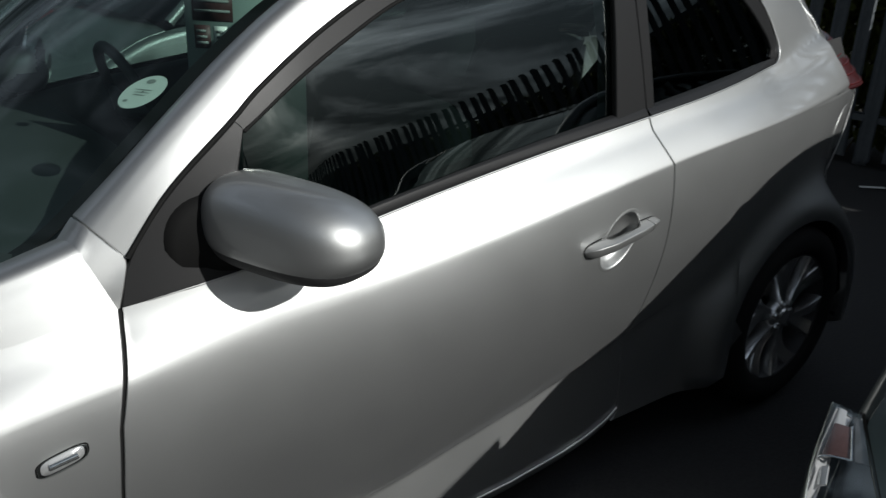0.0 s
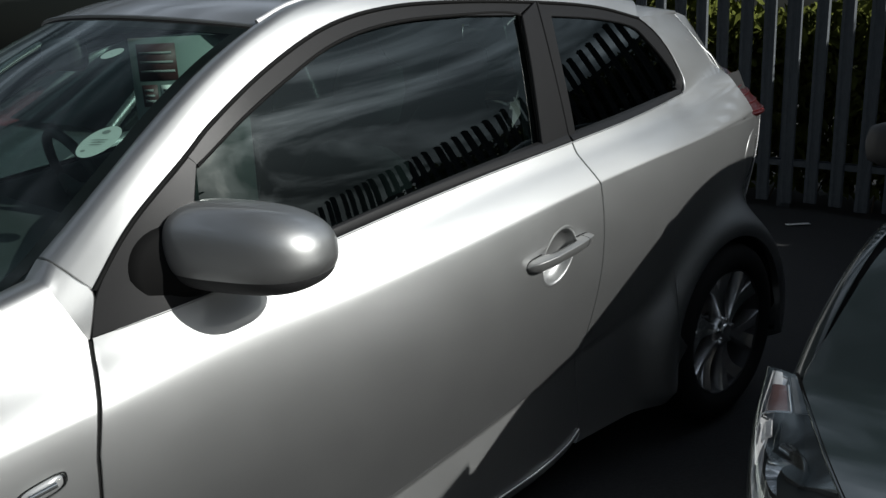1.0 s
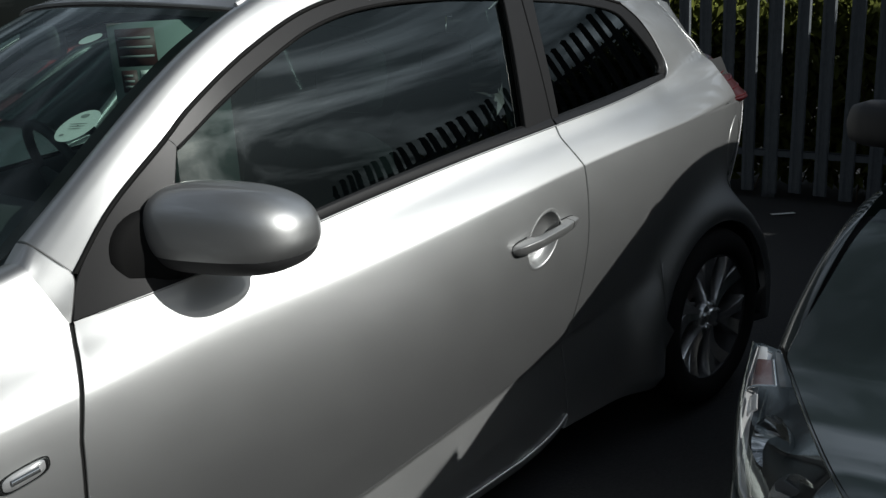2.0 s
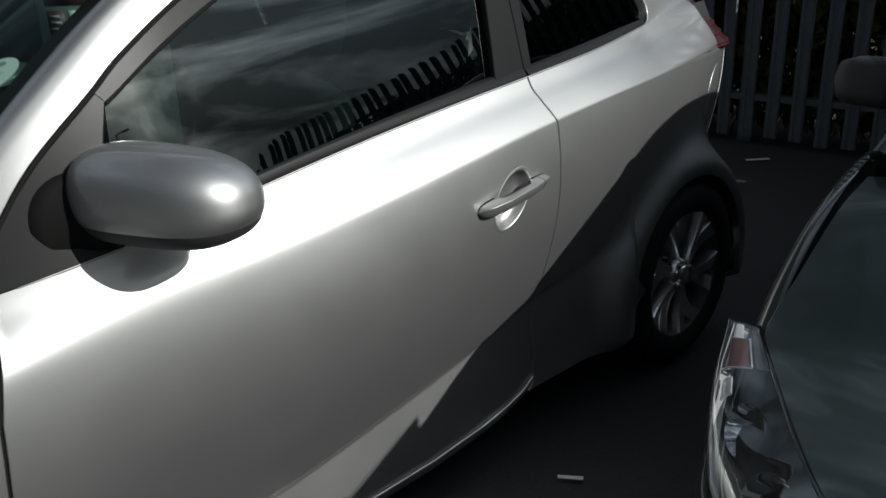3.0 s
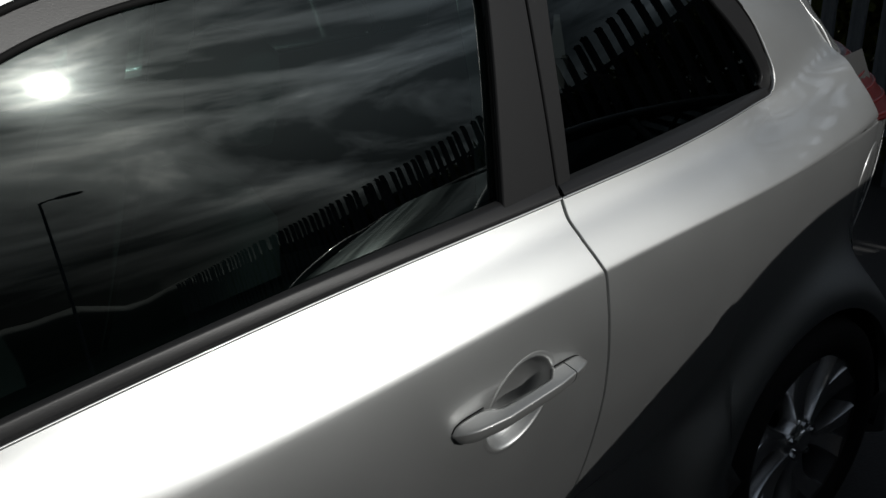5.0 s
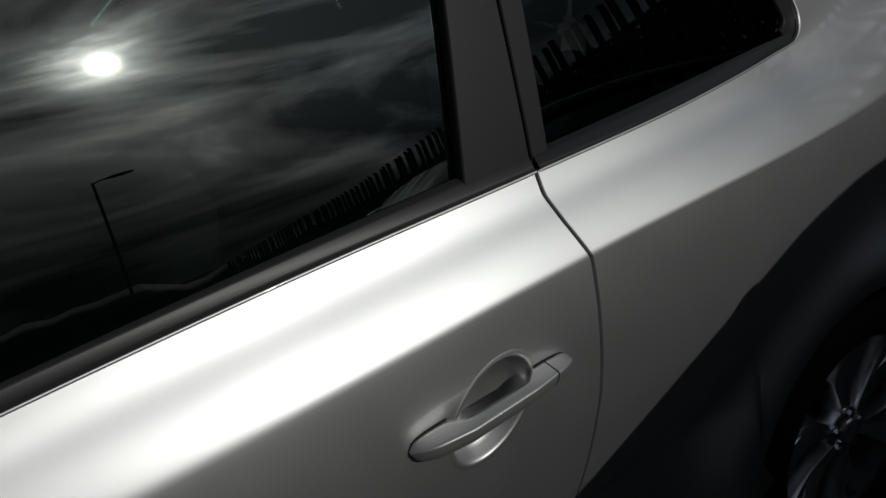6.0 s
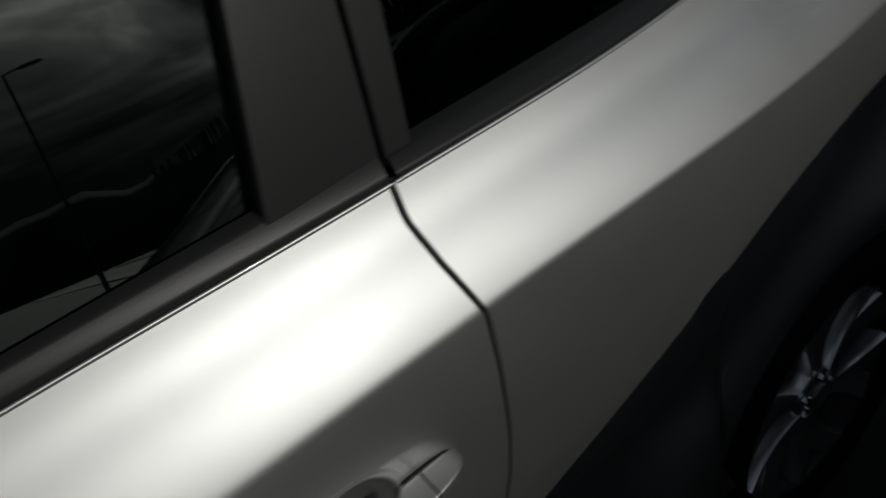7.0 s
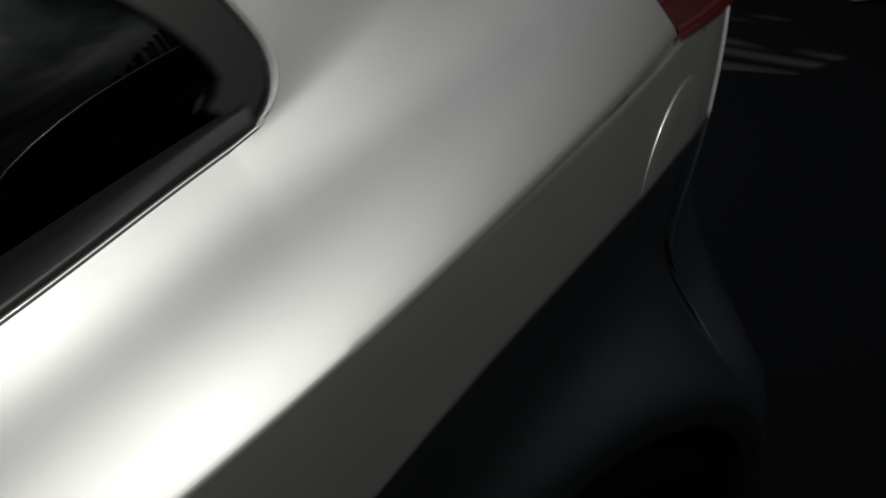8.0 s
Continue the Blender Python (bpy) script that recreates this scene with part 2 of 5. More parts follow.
# ---- mesh helpers ----
class Build:
    def __init__(self):
        self.v, self.f, self.flat = [], [], []

    def grid(self, P, wrap=False):
        P = np.asarray(P, float)
        n, m = P.shape[:2]
        o = len(self.v)
        self.v += P.reshape(-1, 3).tolist()
        for i in range(n - 1):
            for j in range(m if wrap else m - 1):
                j2 = (j + 1) % m
                self.f.append((o + i * m + j, o + i * m + j2, o + (i + 1) * m + j2, o + (i + 1) * m + j))
        return o

    def fan(self, ring, centre):
        o = len(self.v)
        self.v += [list(p) for p in ring] + [list(centre)]
        k = len(ring)
        self.f += [(o + i, o + (i + 1) % k, o + k) for i in range(k)]

    def box(self, x0, y0, z0, x1, y1, z1, b=0.0):
        """A box with chamfered edges of width b."""
        bm = bmesh.new()
        bmesh.ops.create_cube(bm, size=1)
        for v in bm.verts:
            v.co = Vector(((x0 + x1) / 2 + v.co.x * (x1 - x0), (y0 + y1) / 2 + v.co.y * (y1 - y0), (z0 + z1) / 2 + v.co.z * (z1 - z0)))
        if b:
            bmesh.ops.bevel(bm, geom=bm.edges[:], offset=b, segments=2, affect="EDGES")
        self.take(bm)

    def take(self, bm, m=None):
        o = len(self.v)
        bm.verts.index_update()
        self.v += [list(m @ v.co if m else v.co) for v in bm.verts]
        self.f += [tuple(o + v.index for v in f.verts) for f in bm.faces]
        bm.free()

    def tube(self, path, r, sides=10, caps=True):
        """A round bar along a path; r is one radius or one a point."""
        path = [Vector(p) for p in path]
        rings = []
        for i, p in enumerate(path):
            d = (path[min(i + 1, len(path) - 1)] - path[max(i - 1, 0)]).normalized()
            a = d.orthogonal().normalized() if i == 0 else (a - d * a.dot(d)).normalized()
            b = d.cross(a)
            rr = r[i] if hasattr(r, "__len__") else r
            rings.append([p + (a * math.cos(t) + b * math.sin(t)) * rr for t in np.linspace(0, 2 * math.pi, sides, endpoint=False)])
        self.grid(rings, True)
        if caps:
            self.fan(rings[0], path[0])
            self.fan(rings[-1], path[-1])

    def moved(self, m):
        self.v = [list(m @ Vector(p)) for p in self.v]
        return self

    def mesh(self, name, material, smooth=True):
        me = bpy.data.meshes.new(name)
        me.from_pydata(self.v, [], self.f)
        me.materials.append(material)
        me.validate()
        bm = bmesh.new()
        bm.from_mesh(me)
        bmesh.ops.recalc_face_normals(bm, faces=bm.faces)
        bm.to_mesh(me)
        bm.free()
        if smooth:
            me.polygons.foreach_set("use_smooth", [True] * len(me.polygons))
        return me


def part(name, build, material, parent, label="", smooth=True, auto=None):
    me = build.mesh(name, material, smooth)
    if auto:
        me.set_sharp_from_angle(angle=radians(auto))
    ob = new(name, me)
    ob.parent = parent
    return tagged(ob, label) if label else ob


def thing(name, label, category, group="", kind=""):
    return tagged(new(name), label, category, group, kind)


def solo(name, build, material, label, category, group="", kind="", smooth=True, auto=None):
    me = build.mesh(name, material, smooth)
    if auto:
        me.set_sharp_from_angle(angle=radians(auto))
    return tagged(new(name, me), label, category, group, kind)


def normals(P):
    du, dv = np.gradient(P, axis=0), np.gradient(P, axis=1)
    n = np.cross(du, dv)
    return n / np.maximum(np.linalg.norm(n, axis=2, keepdims=True), 1e-9)


def panel(B, P, t=0.006, out=(0, -1, 0), r=0.0025, sides="ltrb"):
    """A sheet-metal panel: the grid P with rounded, turned-in edges of depth t. sides names the edges that turn in."""
    P = np.asarray(P, float)
    N = normals(P)
    if (N * np.array(out)).sum() < 0:
        N = -N
    B.grid(P)
    for s, line, inner, nn in (("l", P[:, 0], P[:, 1], N[:, 0]), ("r", P[:, -1], P[:, -2], N[:, -1]), ("t", P[0], P[1], N[0]), ("b", P[-1], P[-2], N[-1])):
        if s in sides:
            o = line - inner
            o = o / np.maximum(np.linalg.norm(o, axis=1, keepdims=True), 1e-9)
            B.grid([line, line + o * r * 0.6 - nn * r * 0.4, line + o * r - nn * r, line + o * r - nn * t])


def mirrored(B, y):
    C = Build()
    C.v, C.f = [[p[0], 2 * y - p[1], p[2]] for p in B.v], [tuple(reversed(f)) for f in B.f]
    return C


def curve(points, n):
    """n points along a smooth line through a few control points."""
    p = np.asarray(points, float)
    q = np.vstack([2 * p[0] - p[1], p, 2 * p[-1] - p[-2]])
    s = np.r_[0, np.cumsum(np.linalg.norm(np.diff(p, axis=0), axis=1))]
    out = []
    for u in np.linspace(0, s[-1], n):
        i = min(np.searchsorted(s, u, "right") - 1, len(p) - 2)
        t = (u - s[i]) / (s[i + 1] - s[i])
        a, b, c, d = q[i:i + 4]
        out.append(0.5 * (2 * b + (c - a) * t + (2 * a - 5 * b + 4 * c - d) * t * t + (3 * b - a - 3 * c + d) * t ** 3))
    return np.array(out)


def smoothly(xs, ys):
    """A smooth function of one number through a few values."""
    p = np.array([xs, ys], float).T
    d = np.gradient(p[:, 1], p[:, 0])

    def f(x):
        x = np.asarray(x, float)
        i = np.clip(np.searchsorted(p[:, 0], x, "right") - 1, 0, len(p) - 2)
        h = p[i + 1, 0] - p[i, 0]
        t = np.clip((x - p[i, 0]) / h, -0.5, 1.5)
        y0, y1, d0, d1 = p[i, 1], p[i + 1, 1], d[i] * h, d[i + 1] * h
        return (2 * t ** 3 - 3 * t ** 2 + 1) * y0 + (t ** 3 - 2 * t ** 2 + t) * d0 + (-2 * t ** 3 + 3 * t ** 2) * y1 + (t ** 3 - t ** 2) * d1
    return f


# ---- the silver car: lines of its near flank (x runs to the rear, y across, z up) ----
MID = 0.895                                     # the car's centre line
ZC = smoothly([-0.8, 0.0, 0.53, 1.0, 1.33, 1.86, 2.16, 2.45, 2.7, 2.95, 3.3], [0.60, 0.70, 0.79, 0.862, 0.908, 0.98, 1.012, 1.032, 1.046, 1.058, 1.06])
YC = smoothly([-0.8, -0.4, 0.0, 0.53, 1.0, 1.86, 2.3, 2.6, 2.95, 3.15, 3.3], [0.36, 0.18, 0.10, 0.05, 0.015, 0.012, 0.03, 0.075, 0.16, 0.24, 0.36])
ZB = smoothly([-0.8, 0.0, 0.56, 0.97, 1.25, 1.53, 1.83, 2.1, 2.45, 2.8, 3.3], [0.69, 0.81, 0.906, 0.975, 1.017, 1.055, 1.090, 1.119, 1.157, 1.186, 1.21])
ZL = smoothly([-0.8, 0.5, 1.05, 1.35, 1.6, 1.85, 2.1, 3.3], [0.27, 0.275, 0.300, 0.352, 0.398, 0.455, 0.51, 0.54])
AXLE_F, AXLE_R, HUB_Z = 0.0, 2.67, 0.32
ARCH = 0.345


def green(x, z):
    """Across-place of the window side at (x, z): a barrel, with a slight turn-in at both ends."""
    h = z - 1.06
    return 0.0945 + 0.245 * h + 0.2 * h * np.abs(h) + 0.065 * (np.maximum(0.95 - x, 0) / 0.4) ** 2 + 0.058 * np.maximum(x - 1.6, 0) ** 2


def YB(x):
    """Across-place of the window line."""
    x = np.asarray(x, float)
    front = np.clip((0.56 - x) / 1.3, 0, 1)
    return np.where(x < 0.56, green(0.56, ZB(0.56)) + 0.34 * front ** 1.5, green(x, ZB(x)))


INSET = smoothly([-1.0, 0.56, 0.9, 1.2, 1.5, 1.86, 2.1, 2.3, 2.45, 2.6, 3.4], [0.0, 0.0, 0.003, 0.004, 0.011, 0.022, 0.027, 0.020, 0.008, 0.008, 0.010])


def YE(x):
    """Across-place of the body panel's upper edge, proud of the glass."""
    x = np.asarray(x, float)
    return YB(x) - INSET(x)


# how steeply the shoulder runs inwards from the window line (0) to the crease (1): a soft ridge, a hollow, a broad swell
SLOPE = smoothly([0.0, 0.1, 0.2, 0.38, 0.6, 0.85, 1.0], [0.46, 0.50, 0.60, 0.83, 0.74, 0.615, 0.58])
_v = np.linspace(0, 1, 401)
_g = np.r_[0, np.cumsum((SLOPE(_v)[1:] + SLOPE(_v)[:-1]) / 2)]
RUN_END = float(SLOPE(1.0)) * 400 / _g[-1]
_g = _g / _g[-1]


def shoulder_y(x, z):
    """The shoulder between the window line and the crease, slightly hollow, going straight on below the crease."""
    zb, zc, yb, yc = ZB(x), ZC(x), YE(x), YC(x)
    v = (zb - z) / (zb - zc)
    w = np.clip(v, 0, 1)
    return yb + (yc - yb) * (np.interp(w, _v, _g) + (v - w) * RUN_END)


def flare(x, z, y):
    r = np.sqrt((x - AXLE_R) ** 2 + (z - HUB_Z) ** 2)
    rf = np.sqrt((x - AXLE_F) ** 2 + (z - HUB_Z) ** 2)
    up = np.clip((z - 0.10) / 0.12, 0, 1)
    for q, lip in ((r, 0.050), (rf, 0.055)):
        rise = up * np.exp(-(np.maximum(q - 0.375, 0) / 0.09) ** 2)
        y = y - rise * np.maximum(y - lip, 0) + 0.006 * up * np.exp(-((q - ARCH) / 0.012) ** 2)
    return y


EDGE = smoothly([-0.8, 0.5, 0.9, 1.2, 1.5, 1.8, 2.1, 3.4], [0.007, 0.007, 0.006, 0.005, 0.0030, 0.0018, 0.0015, 0.0015])


def low_y(x, z):
    """Across-place of the whole flank: shoulder, a crease that is round at the front and sharp at the rear, side and sill fold."""
    zc, yc, zl = ZC(x), YC(x), ZL(x)
    a = (zc - z) / (zc - zl)
    w = np.clip(a, 0, 1)
    tilt = 0.045 - 0.035 * np.clip((x - 1.5) / 0.5, 0, 1)
    side = yc + 0.003 - tilt * np.where(a < 0, a, w) + (0.105 + tilt) * w ** 2
    up = shoulder_y(x, z)
    y = 0.5 * (up + side + np.sqrt((up - side) ** 2 + EDGE(x) ** 2))
    d = zl - z
    f = np.clip(d / 0.026, 0, 1)
    fade = np.clip((2.30 - x) / 0.35, 0, 1)
    y = y + fade * (0.021 * f * f * (3 - 2 * f) - 0.008 * np.clip((d - 0.026) / 0.13, 0, 1))
    return flare(x, z, y)


def upper(x, v):
    """A point of the shoulder, v from 0 at the window line to 1 at the crease."""
    z = ZB(x) + (ZC(x) - ZB(x)) * v
    return np.stack([x + 0 * v, low_y(x, z), z], -1)


def arch_low(x, base):
    """The lower edge of a flank panel over the wheels."""
    z = np.full_like(x, base)
    for c in (AXLE_F, AXLE_R):
        k = ARCH ** 2 - (x - c) ** 2
        z = np.where(k > 0, np.maximum(z, HUB_Z + np.sqrt(np.maximum(k, 0))), z)
    return z


def shut_rear(z):
    """The door's rear edge."""
    return np.interp(z, [0.13, 0.19, 0.30, 0.64, 0.75, 0.82, 0.905, 0.978, 0.998, 1.028, 1.062, 1.095], [1.86, 1.918, 1.914, 1.901, 1.897, 1.890, 1.878, 1.866, 1.857, 1.844, 1.833, 1.832])


GAP = 0.0036


def shut_front(z):
    return np.interp(z, [0.17, 0.6, 0.72, 0.79, 0.86, 0.90], [0.50, 0.512, 0.520, 0.534, 0.550, 0.557])


def flank(x0, x1, nx, z_low, rows=(10, 22)):
    """Shoulder and side grids of one panel between the edges x0(z) and x1(z), which are functions."""
    grids = []
    s = np.linspace(0, 1, nx)
    for a, b, n, which in ((0, 1, rows[0], "u"), (0, 1, rows[1], "l")):
        P = np.zeros((n, nx, 3))
        for i, v in enumerate(np.linspace(0, 1, n) if which == "l" else 1 - (1 - np.linspace(0, 1, n)) ** 1.4):
            xa, xb = x0(0.6), x1(0.6)
            for _ in range(4):
                za = ZB(xa) + (ZC(xa) - ZB(xa)) * v if which == "u" else ZC(xa) + (z_low(np.array([xa]))[0] - ZC(xa)) * v
                zz = ZB(xb) + (ZC(xb) - ZB(xb)) * v if which == "u" else ZC(xb) + (z_low(np.array([xb]))[0] - ZC(xb)) * v
                xa, xb = float(x0(za)), float(x1(zz))
            x = xa + (xb - xa) * s
            if which == "u":
                P[i] = upper(x, np.full(nx, v))
            else:
                z = ZC(x) + (z_low(x) - ZC(x)) * v
                P[i] = np.stack([x, low_y(x, z), z], -1)
        grids.append(P)
    return [np.vstack([grids[0], grids[1][1:]])]


# ---- ground ----
def ground():
    B = Build()
    n = 40
    xs = np.r_[-150, -40, np.linspace(-8, 16, n), 40, 150, 600]
    ys = np.r_[-600, -150, -40, np.linspace(-12, 12, n), 40, 150, 600]
    X, Y = np.meshgrid(xs, ys, indexing="ij")
    Z = np.array([[0.012 * noise.noise(Vector((x * 0.35, y * 0.35, 3))) - 0.006 if abs(x) < 20 and abs(y) < 14 else 0.0 for y in ys] for x in xs]) - 0.004
    B.grid(np.stack([X, Y, Z], -1))
    solo("ground", B, ASPHALT, "dark worn asphalt of a car park", "ground", kind="structure")


ground()

# ---- the silver car ----
car = thing("hatchback_car", "silver three-door hatchback with black window surrounds, parked on asphalt", "car")


def both(name, B, material, label="", **kw):
    """A part on the near flank and its mirror image on the far one."""
    a = part(name, B, material, car, label, **kw)
    b = part(name, mirrored(B, MID), material, car, label, **kw)
    return a, b


def skin(edges, off=0.0, n=(14, 14)):
    """A ruled patch on the window side between two lines of (x, z) points."""
    a, b = curve(edges[0], n[0]), curve(edges[1], n[0])
    P = np.zeros((n[1], n[0], 3))
    for i, v in enumerate(np.linspace(0, 1, n[1])):
        q = a + (b - a) * v
        P[i] = np.stack([q[:, 0], green(q[:, 0], q[:, 1]) + off, q[:, 1]], -1)
    return P


def at_green(pts, off=0.0):
    return np.array([(x, float(green(x, z)) + off, z) for x, z in pts])


# lines of the windscreen pillar and roof rail
OUTER = [(0.582, 0.985), (0.664, 1.087), (0.785, 1.191), (0.85, 1.245), (0.995, 1.335), (1.16, 1.409), (1.33, 1.445), (1.54, 1.456), (1.85, 1.451), (2.12, 1.434), (2.33, 1.398)]
RAIL = [(0.530, 0.230, 1.039), (0.600, 0.226, 1.103), (0.70, 0.226, 1.194), (0.80, 0.236, 1.277), (0.91, 0.252, 1.354), (1.035, 0.272, 1.422), (1.165, 0.292, 1.466), (1.45, 0.318, 1.498), (1.80, 0.328, 1.500), (2.10, 0.334, 1.484), (2.42, 0.345, 1.450)]
WING = smoothly([0, 0.3, 0.6, 0.8, 0.92, 1.0], [0, 0.46, 0.86, 1.0, 0.62, 0.0])
BULGE = smoothly([0, 0.25, 0.5, 0.68, 0.82, 0.93, 1.0], [0, 0.46, 0.85, 1.0, 0.86, 0.42, 0.0])

# body panels
SILL = lambda x: arch_low(np.asarray(x, float), 0.17)
DOOR_LOW = lambda x: np.interp(np.asarray(x, float), [0.4, 0.6, 1.2, 1.50, 1.70, 1.80, 1.87, 1.915, 1.95], [0.140, 0.136, 0.134, 0.138, 0.152, 0.168, 0.188, 0.215, 0.24])
CUP = (1.690, 0.822, 0.059, 0.067)              # handle recess: centre and half-sizes


def cup_r(x, z):
    dz = (z - CUP[1]) / CUP[3]
    return np.sqrt(((x - CUP[0] - 0.020 * dz) / CUP[2]) ** 2 + dz ** 2)


B = Build()
lo_ = flank(lambda z: shut_front(z) + 0.0045, lambda z: shut_rear(z) - GAP, 281, DOOR_LOW, (26, 120))[0]
n0 = len(B.f)
panel(B, lo_, 0.03, sides="ltrb", r=0.0012)
m = lo_.shape[1]
mid_ = (lo_[:-1, :-1] + lo_[1:, 1:]) / 2
inside = cup_r(mid_[:, :, 0], mid_[:, :, 2]) < 1.09
hole = {i * (m - 1) + j for i, j in zip(*np.nonzero(inside))}
B.f = B.f[:n0] + [f for q, f in enumerate(B.f[n0:]) if q not in hole]
both("door", B, PAINT)

B = Build()
END = lambda z: np.interp(z, [0.17, 0.45, 0.75, 0.90, 1.022, 1.035, 1.047, 1.19], [3.06, 3.05, 3.08, 3.12, 3.15, 3.14, 2.925, 2.865])
full = flank(lambda z: shut_rear(z) + GAP, END, 150, SILL, (14, 70))[0]
panel(B, full[13:], 0.03, sides="lrb", r=0.0012)
both("rear_wing", B, PAINT)
B = Build()
half = flank(lambda z: shut_rear(z) + GAP, lambda z: 2.452 + 0 * z, 70, SILL, (26, 4))[0]
panel(B, half[:26], 0.03, sides="lt", r=0.0012)
both("rear_shoulder", B, PAINT)
B = Build()
# pillar and shoulder behind the side window, in one sweep from the roof to the crease
a = curve(at_green([(2.33, 1.398), (2.40, 1.357), (2.46, 1.300), (2.492, 1.240), (2.5045, 1.203), (2.497, 1.178), (2.476, 1.1615)]), 36)
a = np.vstack([a + np.linspace(0, 1, 36)[:, None] ** 2 * np.array([0, float(YE(2.452) - YB(2.452)), 0]), [(2.452, float(YE(2.452)), float(ZB(2.452)))]])
LIP = Build()
for x0, x1 in ((0.66, 1.8265), (1.8375, 2.452)):
    xs = np.linspace(x0, x1, 60)
    LIP.tube(list(np.stack([xs, low_y(xs, ZB(xs)) + 0.0006, ZB(xs) - 0.0006], -1)), 0.0022, 8)
LIP.tube(list(a[:-2] + np.array((0.001, -0.0006, 0))), 0.0022, 8)
both("window_lip", LIP, PAINT)
b = curve([(2.74, 0.362, 1.405), (2.775, 0.322, 1.345), (2.815, 0.283, 1.275), (2.85, 0.252, 1.215), (2.868, float(low_y(2.868, ZB(2.868))), float(ZB(2.868)))], 37)
cols = np.linspace(0, 1, 26)
P = [[a[i] + (b[i] - a[i]) * v + np.array([0, -0.010, 0.003]) * math.sin(math.pi * v) * (1 - i / 36) for v in cols] for i in range(37)]
for v in 1 - (1 - np.linspace(0, 1, 15)[1:]) ** 1.4:
    x = 2.452 + (2.868 + 0.067 * v - 2.452) * cols
    P.append(upper(x, np.full(26, v)))
P = np.array(P)
soft = np.clip(cols / 0.35, 0, 1)[None, :, None]
for _ in range(8):
    Q = P.copy()
    Q[29:39] = P[29:39] * (1 - 0.5 * soft) + soft * (0.25 * P[28:38] + 0.25 * P[30:40])
    P = Q
panel(B, P, 0.012, sides="l", r=0.002)
PILLAR_TOP, PILLAR_EDGE = P[0].copy(), P[:37, 0].copy()
both("rear_pillar", B, PAINT)

B = Build()
for k, g in enumerate(flank(lambda z: -0.62 + 0 * z, lambda z: shut_front(z) - 0.0045, 70, SILL, (10, 26))):
    panel(B, g, 0.016, sides="lrb", r=0.002)
xs = np.linspace(-0.62, 0.553, 40)
edge = np.stack([xs, YB(xs), ZB(xs)], -1)
top = np.stack([np.interp(xs, [-0.62, 0.0, 0.553], [-0.60, 0.0, 0.500]), np.interp(xs, [-0.62, 0.1, 0.553], [0.46, 0.275, 0.229]), np.interp(xs, [-0.62, 0.0, 0.35, 0.553], [0.745, 0.872, 0.945, 1.003])], -1)
P = np.array([edge + (top - edge) * v + np.array([0, -0.040, 0.024]) * float(WING(v)) for v in np.linspace(0, 1, 20)])
panel(B, P, 0.012, (0, -0.5, 0.8), sides="b")
foot = [np.array((0.556, float(YB(0.556)), 0.905)), np.array((0.568, 0.118, 0.945))]
fa, fb = at_green(OUTER[:1])[0], np.array(RAIL[0])
for v in (0.0, 0.25, 0.5, 0.75, 1.0):
    foot.append(fa + (fb - fa) * v + np.array([-0.010, -0.026, 0.016]) * float(BULGE(v)) + np.array([-0.004, 0.0, -0.0035]))
c0, c1 = P[:, -1], curve(foot, 20)
panel(B, np.array([c0 + (c1 - c0) * v for v in np.linspace(0, 1, 5)]), 0.012, (0, -0.5, 0.8), sides="b")
both("front_wing", B, PAINT)

# sill under the door
B = Build()
xs = np.linspace(0.42, 1.93, 60)
zt_ = DOOR_LOW(xs)
panel(B, np.array([np.stack([xs, low_y(xs, z) + o, z], -1) for z, o in ((zt_ - 0.006, 0.002), (zt_ - 0.012, 0.001), (zt_ - 0.02, 0.002), (zt_ - 0.032, 0.006), (zt_ - 0.042, 0.02))]), 0.03, sides="t", r=0.003)
both("sill", B, PAINT)
B = Build()
xs = np.linspace(0.56, 1.913, 70)
B.tube([(x, float(low_y(x, DOOR_LOW(x))) - 0.004, float(DOOR_LOW(x))) for x in xs], 0.0028, 8)
both("door_lower_lip", B, STRIP)

# black rubber strips added behind the door's gaps to stand for their shade
for edge_x, z0, z1 in ((shut_rear, 0.26, 1.092), (shut_front, 0.20, 0.90)):
    B = Build()
    zs = np.linspace(z0, z1, 60)
    B.grid([np.stack([edge_x(zs) + o, low_y(edge_x(zs), zs) + 0.006, zs], -1) for o in (-0.012, 0.0, 0.012)])
    both("door_seal", B, RUBBER)

# silver pillar and roof rail above the windows
a, b = curve(at_green(OUTER), 60), curve(RAIL, 60)
P = np.array([a + (b - a) * v + np.array([-0.010, -0.026, 0.016]) * float(BULGE(v)) for v in np.linspace(0, 1, 20)])
B = Build()
panel(B, P, 0.01, (0, -0.6, 0.6), sides="ltb")
both("roof_rail_panel", B, PAINT)

# roof edge above the rear pillar
B = Build()
u = PILLAR_TOP
w = curve([(2.42, 0.345, 1.450), (2.60, 0.365, 1.430), (2.76, 0.392, 1.413)], 26)
panel(B, np.array([u + (w - u) * v + np.array([0, -0.010, 0.008]) * math.sin(math.pi * v) for v in np.linspace(0, 1, 8)]), 0.01, (0, -0.5, 0.7), sides="b")
both("rear_roof_edge", B, PAINT)

# roof with a crown, and the chrome strips along it
def across(line, n, crown, back=0.0):
    line = np.asarray(line, float)
    far = line * np.array([1, -1, 1]) + np.array([0, 2 * MID, 0])
    s = np.linspace(0, 1, n)
    return np.array([line + (far - line) * v + np.array([back, 0, crown]) * (1 - (2 * v - 1) ** 2) for v in s])


